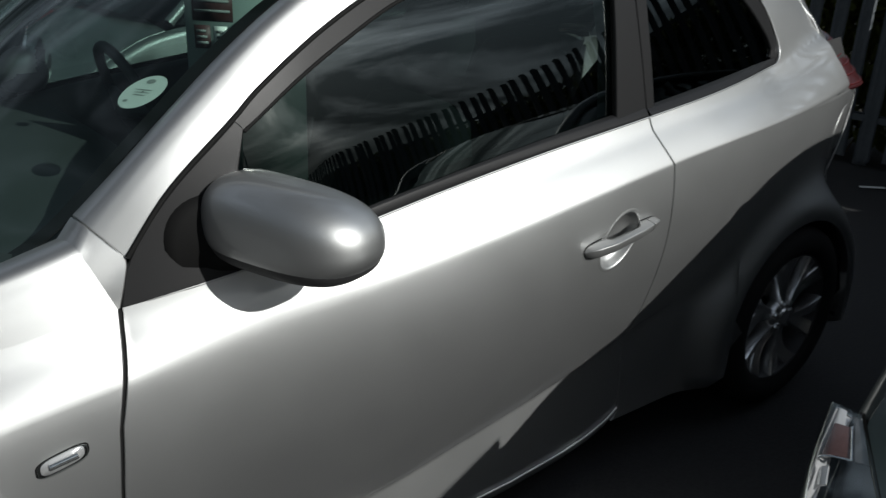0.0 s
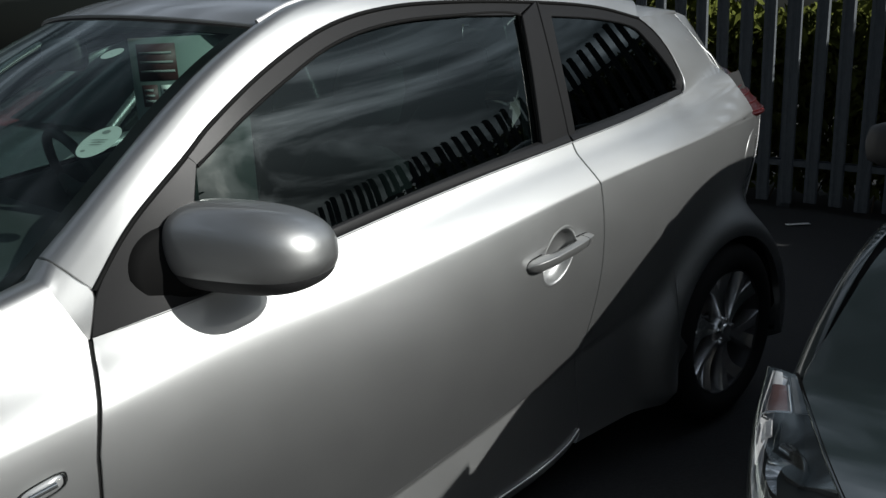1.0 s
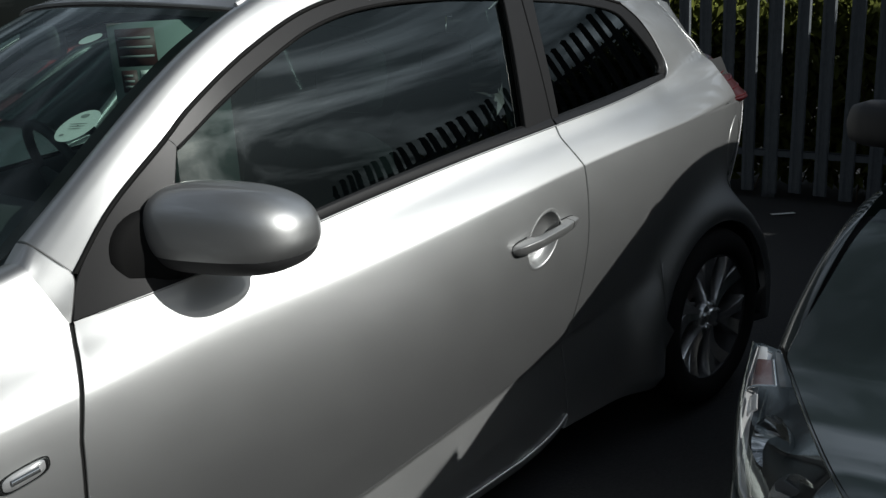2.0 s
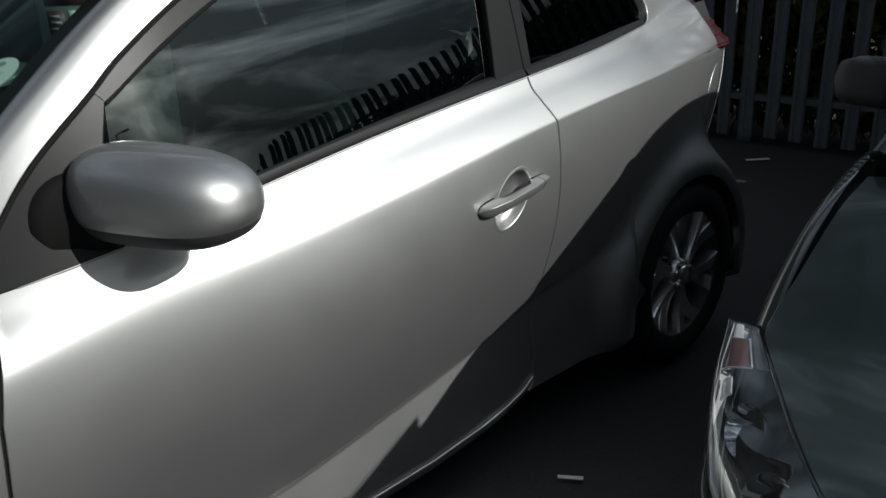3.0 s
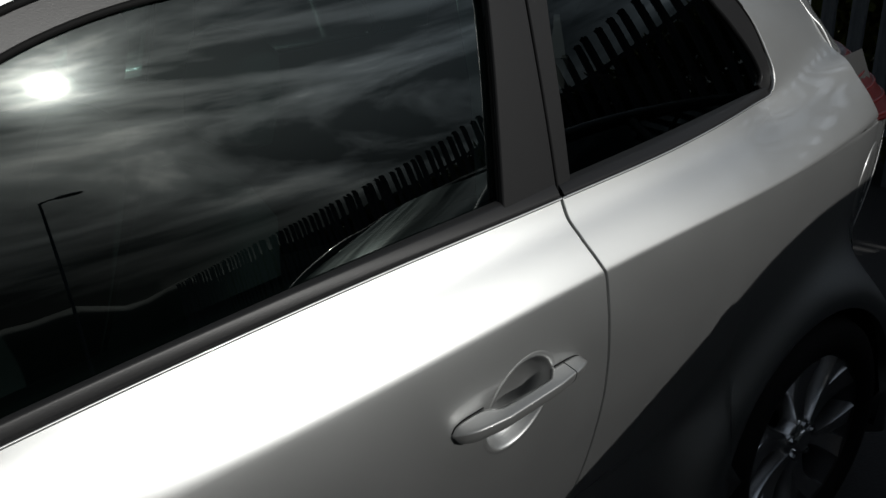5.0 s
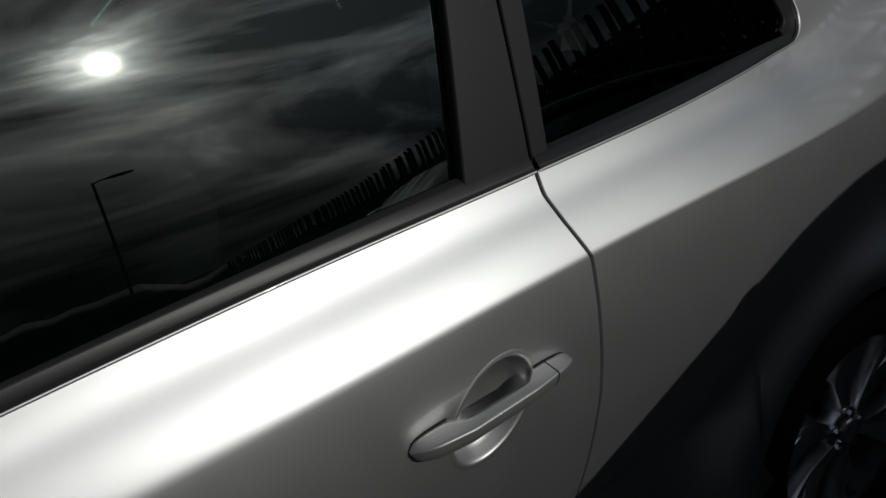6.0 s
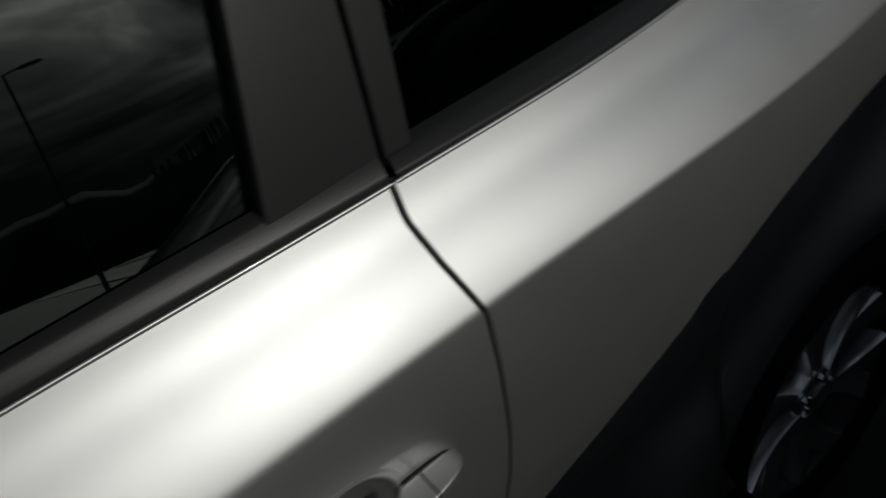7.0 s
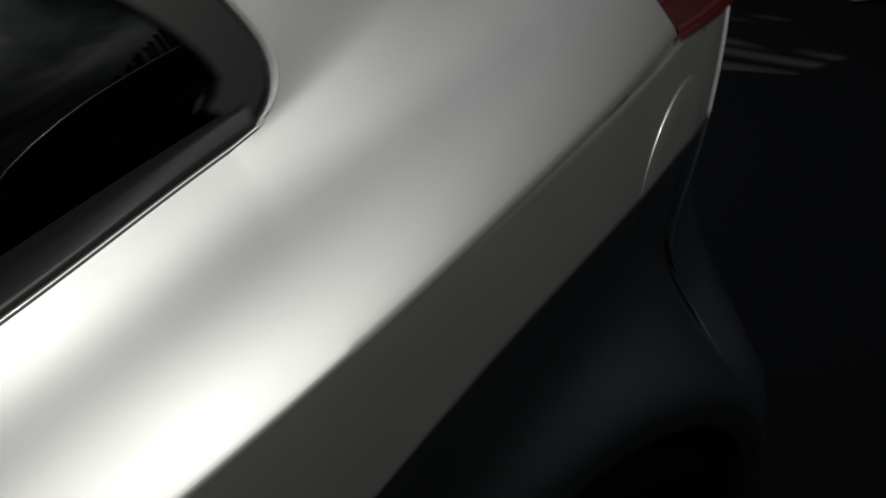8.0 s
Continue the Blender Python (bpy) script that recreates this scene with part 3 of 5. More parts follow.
B = Build()
line = curve(RAIL[5:] + [(2.76, 0.392, 1.414)], 40) + np.array([0, 0.004, 0.0])
P = across(line, 30, 0.046)
P[:, :, 0] -= (0.17 * (1 - (2 * np.linspace(0, 1, 30) - 1) ** 2))[:, None] * np.linspace(1, 0, 40)[None, :] ** 3
panel(B, P, 0.012, (0, 0, 1))
part("roof", B, PAINT, car)
B = Build()
B.tube(curve(np.array(RAIL[5:]) + np.array([0, -0.003, 0.004]), 40), 0.0052, 10)
both("roof_strip", B, STRIP, "thin bright roof strip")

# roof spoiler over the tailgate
B = Build()
a = across(curve([(2.74, 0.41, 1.418), (2.76, 0.405, 1.416)], 4), 30, 0.03)[:, 0]
tip = across(curve([(2.93, 0.445, 1.400), (2.94, 0.445, 1.400)], 4), 30, 0.03)[:, 0]
panel(B, np.array([a + (tip - a) * v + np.array([0, 0, 0.006]) * math.sin(math.pi * v) for v in np.linspace(0, 1, 8)]), 0.03, (0, 0, 1), r=0.006)
part("roof_spoiler", B, PAINT, car)

# bonnet
B = Build()
bl = curve([(-0.66, 0.50, 0.735), (0.0, 0.292, 0.874), (0.30, 0.262, 0.93), (0.41, 0.252, 0.955)], 24)
P = across(bl, 26, 0.045)
P[:, :, 0] -= (0.20 * (1 - (2 * np.linspace(0, 1, 26) - 1) ** 2))[:, None]
panel(B, P, 0.015, (0, 0, 1))
part("bonnet", B, PAINT, car)

# windscreen, its black edge and the scuttle
wl_ = curve([(0.415, 0.256, 0.952), (0.504, 0.240, 1.008), (0.603, 0.235, 1.099), (0.703, 0.235, 1.189), (0.803, 0.245, 1.272), (0.913, 0.261, 1.349), (1.035, 0.281, 1.416)], 60)
P = across(wl_, 80, 0.0)
P[:, :, 2] += (1 - (2 * np.linspace(0, 1, 80) - 1) ** 2)[:, None] * np.linspace(0.010, 0.042, 60)[None, :]
bow = (1 - (2 * np.linspace(0, 1, 80) - 1) ** 2)
P[:, :, 0] -= bow[:, None] * np.linspace(0.30, 0.17, 60)[None, :]
B = Build()
B.grid(P)
part("windscreen", B, SCREEN, car)
WS = P.copy()
B = Build()
for q, o in ((P[0:1], 1), (P[-1:], -1)):
    e = q[0]
    B.grid([e + np.array([0.0, 0.0, 0.0015]), e + np.array([-0.012, 0.035 * o, 0.0025])])
h = P[:, -1]
B.grid([h + np.array([0.004, 0, 0.004]), h + np.array([-0.026, 0, -0.016])])
part("windscreen_seal", B, RUBBER, car)
B = Build()
c = P[:, 0]
B.grid([c + np.array([0.04, 0, 0.02]), c + np.array([-0.05, 0, -0.012]), c + np.array([-0.12, 0, -0.05])])
part("scuttle", B, PLASTIC, car)

# black window surrounds
OT = OUTER[2:8] + [(1.842, 1.451)]
GT = [(0.802, 1.170), (0.912, 1.244), (1.03, 1.309), (1.166, 1.372), (1.315, 1.408), (1.51, 1.423), (1.775, 1.420)]
B = Build()
panel(B, skin((OT, GT), -0.001, (50, 5)), 0.008)
panel(B, skin(([(1.775, 1.417), (1.757, 1.30), (1.741, 1.20), (1.726, 1.096)], [(1.843, 1.451), (1.836, 1.32), (1.833, 1.20), (1.8315, 1.104)]), -0.012, (20, 6)), 0.008)
both("door_window_frame", B, TRIM)
B = Build()
OQ = [(1.851, 1.451), (2.12, 1.434), (2.33, 1.398), (2.40, 1.357), (2.46, 1.300), (2.492, 1.240), (2.5045, 1.203), (2.497, 1.178), (2.476, 1.1615)]
GQ = [(1.885, 1.416), (2.11, 1.403), (2.285, 1.375), (2.355, 1.330), (2.415, 1.275), (2.452, 1.232), (2.468, 1.200), (2.463, 1.188), (2.452, 1.182)]
panel(B, skin((OQ, GQ), -0.001, (60, 5)), 0.008)
panel(B, skin(([(1.852, 1.451), (1.845, 1.32), (1.842, 1.20), (1.841, 1.099)], [(1.892, 1.416), (1.880, 1.32), (1.872, 1.20), (1.866, 1.101)]), -0.010, (20, 4)), 0.008)
both("quarter_window_frame", B, TRIM)


def belt(x0, x1, hi=0.024):
    xs = np.linspace(x0, x1, 50)
    rows = []
    for f, w, o in ((-0.12, 0.80, 0.0), (0.0, 1.0, 0.0), (0.10, 1.0, -0.002), (0.35, 0.8, -0.003), (0.8, 0.5, -0.003), (0.95, 0.35, -0.002), (1.0, 0.0, 0.004)):
        z = ZB(xs) + hi * f
        rows.append(np.stack([xs, green(xs, z) - np.maximum(INSET(xs) - 0.0025, 0.001) * w + o * np.clip((2.50 - xs) / 0.12, 0.35, 1), z], -1))
    return rows


B = Build()
B.grid(belt(0.752, 1.8315))
both("door_belt_moulding", B, TRIM)
B = Build()
B.grid(belt(1.8405, 2.476, 0.017))
both("quarter_belt_moulding", B, TRIM)
# thin rolled lip of the body panels under the window mouldings
for name, x0, x1 in (("door_lip", 0.60, 1.832), ("quarter_lip", 1.842, 2.452)):
    B = Build()
    xs = np.linspace(x0, x1, 70)
    ln = np.stack([xs, YE(xs) - 0.0004, ZB(xs) + 0.0004], -1)
    if name == "quarter_lip":
        ln = np.vstack([ln, PILLAR_EDGE[::-1][1:30]])
    B.tube(ln, 0.0019, 8)
    both(name, B, PAINT)

# black rubber seals along the window frames
for line, rr in ((at_green(OUTER, -0.002), 0.0048), (at_green(GT + [(1.765, 1.34), (1.745, 1.22), (1.728, 1.10)], 0.001), 0.0042), (at_green(OQ[2:], -0.001), 0.003), (at_green([(1.846, 1.447), (1.8405, 1.32), (1.8375, 1.20), (1.8365, 1.10)], 0.003), 0.0045)):
    B = Build()
    B.tube(curve(line, 70), rr, 8)
    both("window_seal", B, RUBBER)

# glass
B = Build()
xs = np.linspace(0.80, 1.757, 40)
lo = [(x, float(ZB(x)) + 0.015) for x in (0.77, 0.95, 1.20, 1.45, 1.735)]
B.grid(skin((GT, lo), 0.007, (40, 20)))
both("door_glass", B, GLASS)
B = Build()
GQL = [(x, float(ZB(x)) + 0.010) for x in (1.86, 1.98, 2.10, 2.20, 2.30, 2.38, 2.43)] + [(2.45, 1.180)]
B.grid(skin((GQ, GQL), 0.006, (40, 20)))
both("quarter_glass", B, DARKGLASS)

# triangular mirror base plate
B = Build()
panel(B, skin(([(0.561, 0.909), (0.588, 0.984), (0.668, 1.085), (0.787, 1.187)], [(0.752, 0.942), (0.760, 1.02), (0.772, 1.09), (0.798, 1.175)]), -0.004, (20, 10)), 0.01)
both("mirror_sail", B, TRIM)

# dark shell behind the panels, so that the gaps read as gaps
B = Build()
xs = np.linspace(-0.6, 3.02, 90)
rows = [np.stack([xs, YB(xs) + 0.016, ZB(xs) - 0.002], -1), np.stack([xs, YC(xs) + 0.018, ZC(xs)], -1)]
for v in np.linspace(0.05, 1, 12):
    z = ZC(xs) + (np.maximum(SILL(xs) + 0.01, 0.18) - ZC(xs)) * v
    rows.append(np.stack([xs, low_y(xs, z) + 0.045, z], -1))
B.grid(rows)
B.grid([at_green([(1.81, 1.11), (1.82, 1.25), (1.825, 1.435)], 0.012), at_green([(1.86, 1.11), (1.86, 1.25), (1.86, 1.435)], 0.012)])
B.grid([at_green(OUTER, 0.02), np.array(RAIL) + np.array([0, 0.02, -0.01])])
xs = np.linspace(0.2, 0.6, 10)
B.grid([np.stack([xs, YB(xs) + 0.02, ZB(xs) - 0.004], -1), np.stack([xs - 0.05, 0 * xs + 0.27, np.interp(xs, [0.2, 0.6], [0.9, 1.0]) - 0.02], -1)])
both("inner_shell", B, INNER)

# underside, wheel housings
B = Build()
B.box(-0.75, 0.16, 0.155, 2.95, 1.63, 0.20, 0.01)
part("underbody", B, INNER, car)
for c in (AXLE_F, AXLE_R):
    B = Build()
    th = np.linspace(-0.25, math.pi + 0.25, 30)
    ring = lambda y, r: np.stack([c + r * np.cos(th), 0 * th + y, HUB_Z + r * np.sin(th)], -1)
    yy = float(low_y(np.array(c), np.array(HUB_Z + ARCH)))
    B.grid([ring(yy + 0.012, ARCH - 0.001), ring(yy + 0.02, ARCH + 0.012), ring(0.32, ARCH + 0.012), ring(0.32, 0.05)])
    both("wheel_housing", B, INNER)


# wheels
def wheel(material=ALLOY, R=0.315, rim=0.226, w=0.20):
    """A wheel standing with its outer face towards -y, hub at the origin."""
    top = thing("wheel", "", "")
    th = np.linspace(0, 2 * math.pi, 64, endpoint=False)
    ring = lambda r, y: np.stack([r * np.cos(th), 0 * th + y, r * np.sin(th)], -1)
    B = Build()
    B.grid([ring(rim - 0.004, 0.012), ring(rim + 0.006, 0.0), ring(rim + 0.03, -0.010), ring(R - 0.03, -0.006), ring(R - 0.008, 0.008), ring(R, 0.03), ring(R, 0.055), ring(R - 0.007, 0.06), ring(R, 0.065), ring(R, 0.095), ring(R - 0.007, 0.10), ring(R, 0.105), ring(R, 0.135), ring(R - 0.007, 0.14), ring(R, 0.145), ring(R, w - 0.03), ring(R - 0.01, w - 0.005), ring(rim, w)], True)
    part("tyre", B, TYRE, top)
    B = Build()
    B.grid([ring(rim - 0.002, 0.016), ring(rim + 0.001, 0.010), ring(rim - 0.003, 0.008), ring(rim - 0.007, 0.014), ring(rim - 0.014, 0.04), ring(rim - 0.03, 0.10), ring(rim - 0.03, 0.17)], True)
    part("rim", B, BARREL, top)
    for k in range(6):
        for side in (-1, 1):
            B = Build()
            a0 = 2 * math.pi * k / 6 + 0.70
            sec = []
            for q in np.linspace(0, 1, 9):
                r = 0.036 + (rim - 0.010 - 0.036) * q
                a = a0 + 0.10 * q * q + side * 0.215 * q ** 1.3
                hw = 0.013 + 0.0155 * q + 0.010 * max(0, q - 0.6)
                y = 0.022 + 0.012 * math.sin(math.pi * q) - 0.010 * q
                d, o = np.array([math.cos(a), 0, math.sin(a)]), np.array([-math.sin(a), 0, math.cos(a)])
                c = d * r
                sec.append([c - o * hw + [0, y + 0.045, 0], c - o * hw + [0, y + 0.010 + 0.004 * side, 0], c - o * hw * 0.82 + [0, y + 0.004 * side, 0], c + [0, y + 0.001, 0], c + o * hw * 0.82 + [0, y - 0.004 * side, 0], c + o * hw + [0, y + 0.010 - 0.004 * side, 0], c + o * hw + [0, y + 0.045, 0]])
            B.grid(sec)
            part("spoke", B, material, top, auto=35)
    B = Build()
    B.grid([ring(0.058, 0.06), ring(0.056, 0.026), ring(0.048, 0.020), ring(0.032, 0.022), ring(0.030, 0.014), ring(0.024, 0.010)], True)
    B.fan(ring(0.024, 0.010), (0, 0.008, 0))
    part("hub", B, material, top)
    for k in range(5):
        B = Build()
        a = 2 * math.pi * k / 5 + 0.3
        c = Vector((0.043 * math.cos(a), 0, 0.043 * math.sin(a)))
        B.tube([c + Vector((0, 0.03, 0)), c + Vector((0, 0.012, 0)), c + Vector((0, 0.010, 0))], [0.009, 0.009, 0.006], 6)
        part("wheel_nut", B, CHROME, top, smooth=False)
    B = Build()
    B.grid([ring(0.14, 0.10), ring(0.14, 0.085), ring(0.06, 0.085)], True)
    part("brake_disc", B, DISC, top)
    return top


def fit_wheel(top, m, parent):
    w = copy_thing(top, m)
    w.parent = parent
    for key in ("label", "category"):
        if key in w:
            del w[key]
    return w


WHEEL = wheel()
for x in (AXLE_F, AXLE_R):
    fit_wheel(WHEEL, pose(x, 0.066, HUB_Z), car)
    fit_wheel(WHEEL, pose(x, 2 * MID - 0.066, HUB_Z, 0, 0, 180), car)


# rounded solid between superellipse rings
def blob(axis, right, up, centre, stations, e=2.6, n=40):
    """Closed rings along axis: stations of (place, half-depth, half-height up, half-height down, shift right, shift up)."""
    axis, right, up, centre = (Vector(v) for v in (axis, right, up, centre))
    B = Build()
    th = np.linspace(0, 2 * math.pi, n, endpoint=False)
    rings = []
    for s, d, hu, hd, sr, su in stations:
        ring = []
        for t in th:
            c, q = math.cos(t), math.sin(t)
            a, b = math.copysign(abs(c) ** (2 / e), c) * d, math.copysign(abs(q) ** (2 / e), q) * (hu if q > 0 else hd)
            ring.append(centre + axis * s + right * (a + sr) + up * (b + su))
        rings.append(ring)
    B.grid(rings, True)
    B.fan(rings[0], sum(rings[0], Vector()) / n)
    B.fan(rings[-1], sum(rings[-1], Vector()) / n)
    return B


# door mirror: axis runs outwards
def door_mirror():
    ax = Vector((0.30, -0.954, 0.055)).normalized()
    rt = Vector((0.954, 0.30, 0.0)).normalized()
    up = rt.cross(ax) * -1 if rt.cross(ax).z < 0 else rt.cross(ax)
    c = Vector((0.796, -0.006, 1.030))
    st, sl = [], []
    for s in np.sin(np.linspace(-1, 1, 41) * math.pi / 2):
        k = (1 - abs(s) ** (4.0 if s > 0 else 5.0)) ** (1 / 2.2) if abs(s) < 1 else 0.02
        at = 0.0095 + 0.1745 * s
        st.append((at, 0.080 * k + 0.004, (0.072 - 0.006 * s + 0.012 * (1 - (s + 0.15) ** 2)) * k + 0.003, 0.062 * k + 0.003, 0.016 * s * s, 0.004 - 0.002 * s))
        sl.append((at * 0.99 - 0.002, 0.079 * k + 0.003, 0.03 * k, 0.070 * k + 0.003, 0.016 * s * s + 0.002, 0.003 - 0.002 * s))
    whole = blob(ax, rt, up, c, st, 2.5, 72)
    low = blob(ax, rt, up, c, sl, 2.7, 72)
    cap, glass = Build(), Build()
    for f in whole.f:
        p = sum((Vector(whole.v[i]) for i in f), Vector()) / len(f) - c
        if p.dot(up) < -0.050 or p.dot(rt) > 0.06:
            continue
        o = len(cap.v)
        cap.v += [whole.v[i] for i in f]
        cap.f.append(tuple(range(o, o + len(f))))
    for b in (cap,):
        bm = bmesh.new()
        me = bpy.data.meshes.new("tmp")
        me.from_pydata(b.v, [], b.f)
        bm.from_mesh(me)
        bmesh.ops.remove_doubles(bm, verts=bm.verts, dist=1e-5)
        b.v, b.f = [], []
        b.take(bm)
        bpy.data.meshes.remove(me)
    g = []
    for s in np.linspace(-0.11, 0.12, 8):
        g.append([c + ax * s + rt * 0.082 + up * z for z in np.linspace(-0.042, 0.046, 6)])
    glass.grid(g)
    arm = Build()
    arm.grid([[Vector(p) + Vector((math.cos(t) * rx, 0, math.sin(t) * rz)) for t in np.linspace(0, 2 * math.pi, 36, endpoint=False)] for p, rx, rz in
(((0.718, 0.128, 0.992), 0.082, 0.084), ((0.720, 0.112, 0.992), 0.081, 0.083), ((0.728, 0.098, 0.994), 0.074, 0.076), ((0.742, 0.088, 0.997), 0.060, 0.060), ((0.765, 0.05, 1.0), 0.040, 0.040), ((0.78, -0.01, 1.005), 0.035, 0.035))], True)
    for b, nm, mt in ((cap, "mirror_cap", PAINT), (low, "mirror_housing", PLASTIC), (glass, "mirror_glass", MIRROR), (arm, "mirror_arm", RUBBER)):
        both(nm, b, mt)


door_mirror()


# door handle with its scooped recess
def door_handle():
    f, r = np.array((1.560, 0.821)), np.array((1.817, 0.851))
    d = (r - f) / np.linalg.norm(r - f)
    up = np.array((-d[1], d[0]))
    L = np.linalg.norm(r - f)
    rings = []
    for s in np.linspace(0, 1, 45):
        k = (1 - abs(2 * s - 1) ** 9) ** 0.5 if 0 < s < 1 else 0.1
        back = float(np.interp(s, [0, 0.20, 0.30, 0.68, 0.76, 1], [-0.004, -0.004, 0.017, 0.018, -0.004, -0.004]))
        out = 0.006 + float(np.interp(s, [0, 0.1, 0.3, 0.7, 1], [0.018, 0.026, 0.033, 0.030, 0.020])) * k
        hu, hd = 0.0155 * k + 0.0004, 0.0200 * k + 0.0004
        sec = [(back, -0.70 * hd), (back, 0.0), (back, 0.75 * hu), (back + 0.0015, 0.95 * hu), (back + 0.35 * (out - back), 0.93 * hu), (out - 0.006 * k, 0.76 * hu), (out - 0.0022 * k, 0.69 * hu), (out - 0.0006, 0.63 * hu), (out, 0.54 * hu), (out - 0.0003, 0.42 * hu), (out - 0.0015 * k, 0.05 * hu), (out - 0.004 * k, -0.32 * hd), (out - 0.009 * k, -0.70 * hd), (out - 0.014 * k, -0.93 * hd), (min(back + 0.006, out - 0.016 * k), -hd)]
        c = f + d * L * s
        ring = []
        for o, u in sec:
            x, z = c + up * u
            ring.append((x, float(low_y(np.array(x), np.array(z))) - o, z))
        rings.append(ring)
    cut = 37
    grip, key = Build(), Build()
    grip.grid(rings[:cut + 1], True)
    grip.fan(rings[0], np.mean(rings[0], axis=0))
    grip.fan(rings[cut], np.mean(rings[cut], axis=0))
    rear = [np.array(q) + np.array((d[0], 0, d[1])) * 0.0022 for q in rings[cut:]]
    key.grid(rear, True)
    key.fan(rear[0], np.mean(rear[0], axis=0))
    key.fan(rear[-1], np.mean(rear[-1], axis=0))
    both("door_handle", grip, HANDLE)
    both("handle_lock_cover", key, HANDLE)
    for lo, hi in ((0, 10), (34, 44)):
        seal = Build()
        line = []
        for i in range(lo, hi + 1):
            x, z = f + d * L * i / 44 + up * (0.0155 * ((1 - abs(2 * i / 44 - 1) ** 9) ** 0.5 if 0 < i < 44 else 0.1) + 0.0004)
            line.append((x, float(low_y(np.array(x), np.array(z))) - 0.0004, z))
        seal.tube(line, 0.0012, 6)
        both("handle_seal", seal, RUBBER)
    # scoop: a bowl set into the door behind the grip
    B = Build()
    rings = []
    for k, dep in ((1.16, 0.0002), (1.14, -0.0003), (1.09, -0.0004), (1.05, -0.0003), (1.02, 0.0012), (0.99, 0.004), (0.955, 0.009), (0.90, 0.016), (0.83, 0.022), (0.70, 0.028), (0.45, 0.031), (0.15, 0.032), (0.01, 0.032)):
        ring = []
        for t in np.linspace(0, 2 * math.pi, 60, endpoint=False):
            x, z = CUP[0] + CUP[2] * k * math.cos(t) + 0.020 * math.sin(t) * k, CUP[1] + CUP[3] * k * math.sin(t)
            ring.append((x, float(low_y(np.array(x), np.array(z))) + dep, z))
        rings.append(ring)
    B.grid(rings, True)
    both("handle_recess", B, PAINT)


door_handle()

# side repeater on the wing
B = Build()
rings = []
for k, o in ((1.0, 0.0), (0.96, -0.007), (0.8, -0.011), (0.4, -0.013), (0.02, -0.013)):
    ring = []
    for t in np.linspace(0, 2 * math.pi, 28, endpoint=False):
        a, b = math.copysign(abs(math.cos(t)) ** 0.6, math.cos(t)) * k, math.copysign(abs(math.sin(t)) ** 0.6, math.sin(t)) * k
        x, z = 0.425 + 0.040 * a, 0.692 + 0.016 * b + 0.010 * a
        ring.append((x, float(low_y(np.array(x), np.array(z))) + o, z))
    rings.append(ring)
B.grid(rings, True)
both("side_repeater", B, LENS, "clear side repeater lens")
for nm, mt, grow, o in (("repeater_base", RUBBER, 1.05, -0.0012), ("repeater_reflector", BOWL, 0.86, -0.003)):
    B = Build()
    rings = []
    for k, oo in ((grow, o * 0.2), (grow * 0.97, o), (0.02, o)):
        ring = []
        for t in np.linspace(0, 2 * math.pi, 28, endpoint=False):
            a, b = math.copysign(abs(math.cos(t)) ** 0.6, math.cos(t)) * k, math.copysign(abs(math.sin(t)) ** 0.6, math.sin(t)) * k
            x, z = 0.425 + 0.040 * a, 0.692 + 0.016 * b + 0.010 * a
            ring.append((x, float(low_y(np.array(x), np.array(z))) + oo, z))
        rings.append(ring)
    B.grid(rings, True)
    both(nm, B, mt)
B = Build()

B.tube([(0.405, 0.055, 0.688), (0.448, 0.05, 0.698)], [0.006, 0.006], 10)
both("repeater_bulb", B, CHROME)

# fuel flap on the rear wing
B = Build()
rings = []
for k, o in ((1.02, 0.003), (1.012, -0.0004), (1.0, 0.003), (0.992, -0.0006), (0.975, -0.0011), (0.6, -0.0012), (0.02, -0.0012)):
    ring = []
    for t in np.linspace(0, 2 * math.pi, 60, endpoint=False):
        x, z = 2.962 + 0.095 * k * math.cos(t), 0.895 + 0.095 * k * math.sin(t)
        ring.append((x, float(low_y(np.array(x), np.array(z))) + o, z))
    rings.append(ring)
B.grid(rings, True)
part("fuel_flap", B, PAINT, car)

# tail lamps
B = Build()
fr = curve([(2.872, 0.240, 1.180), (2.887, 0.221, 1.143), (2.902, 0.199, 1.104), (2.914, 0.181, 1.075), (2.926, 0.163, 1.047)], 16)
re = curve([(3.07, 0.40, 1.215), (3.10, 0.37, 1.18), (3.13, 0.33, 1.14), (3.15, 0.30, 1.10), (3.17, 0.26, 1.052)], 16)
lamp_face = np.array([fr + (re - fr) * v + np.array([0.02, -0.03, 0]) * math.sin(math.pi * v) for v in np.linspace(0, 1, 14)])
panel(B, lamp_face, 0.03, (0.3, -0.8, 0.1))
for lamp in both("tail_lamp", B, REDLENS, "dark red tail lamp with moulded ribs"):
    for j in (2, 5, 8, 11, 14):
        B = Build()
        B.tube([p + np.array([0.0, -0.001, 0.0]) for p in lamp_face[1:, j]], 0.0035, 6)
        if lamp.data.vertices[0].co.y > MID:
            B = mirrored(B, MID)
        part("lamp_rib", B, REDRIB, lamp)

# thin bright bead where wing and bumper meet, standing in for the edge's highlight
B = Build()
zs = np.linspace(0.50, 1.03, 40)
B.tube([(float(END(z)) + 0.001, float(low_y(END(z), z)) - 0.0008, z) for z in zs], 0.0014, 6)
both("bumper_edge", B, STRIP)

# bumpers and tailgate
def plan(points, n):
    return curve(points, n)


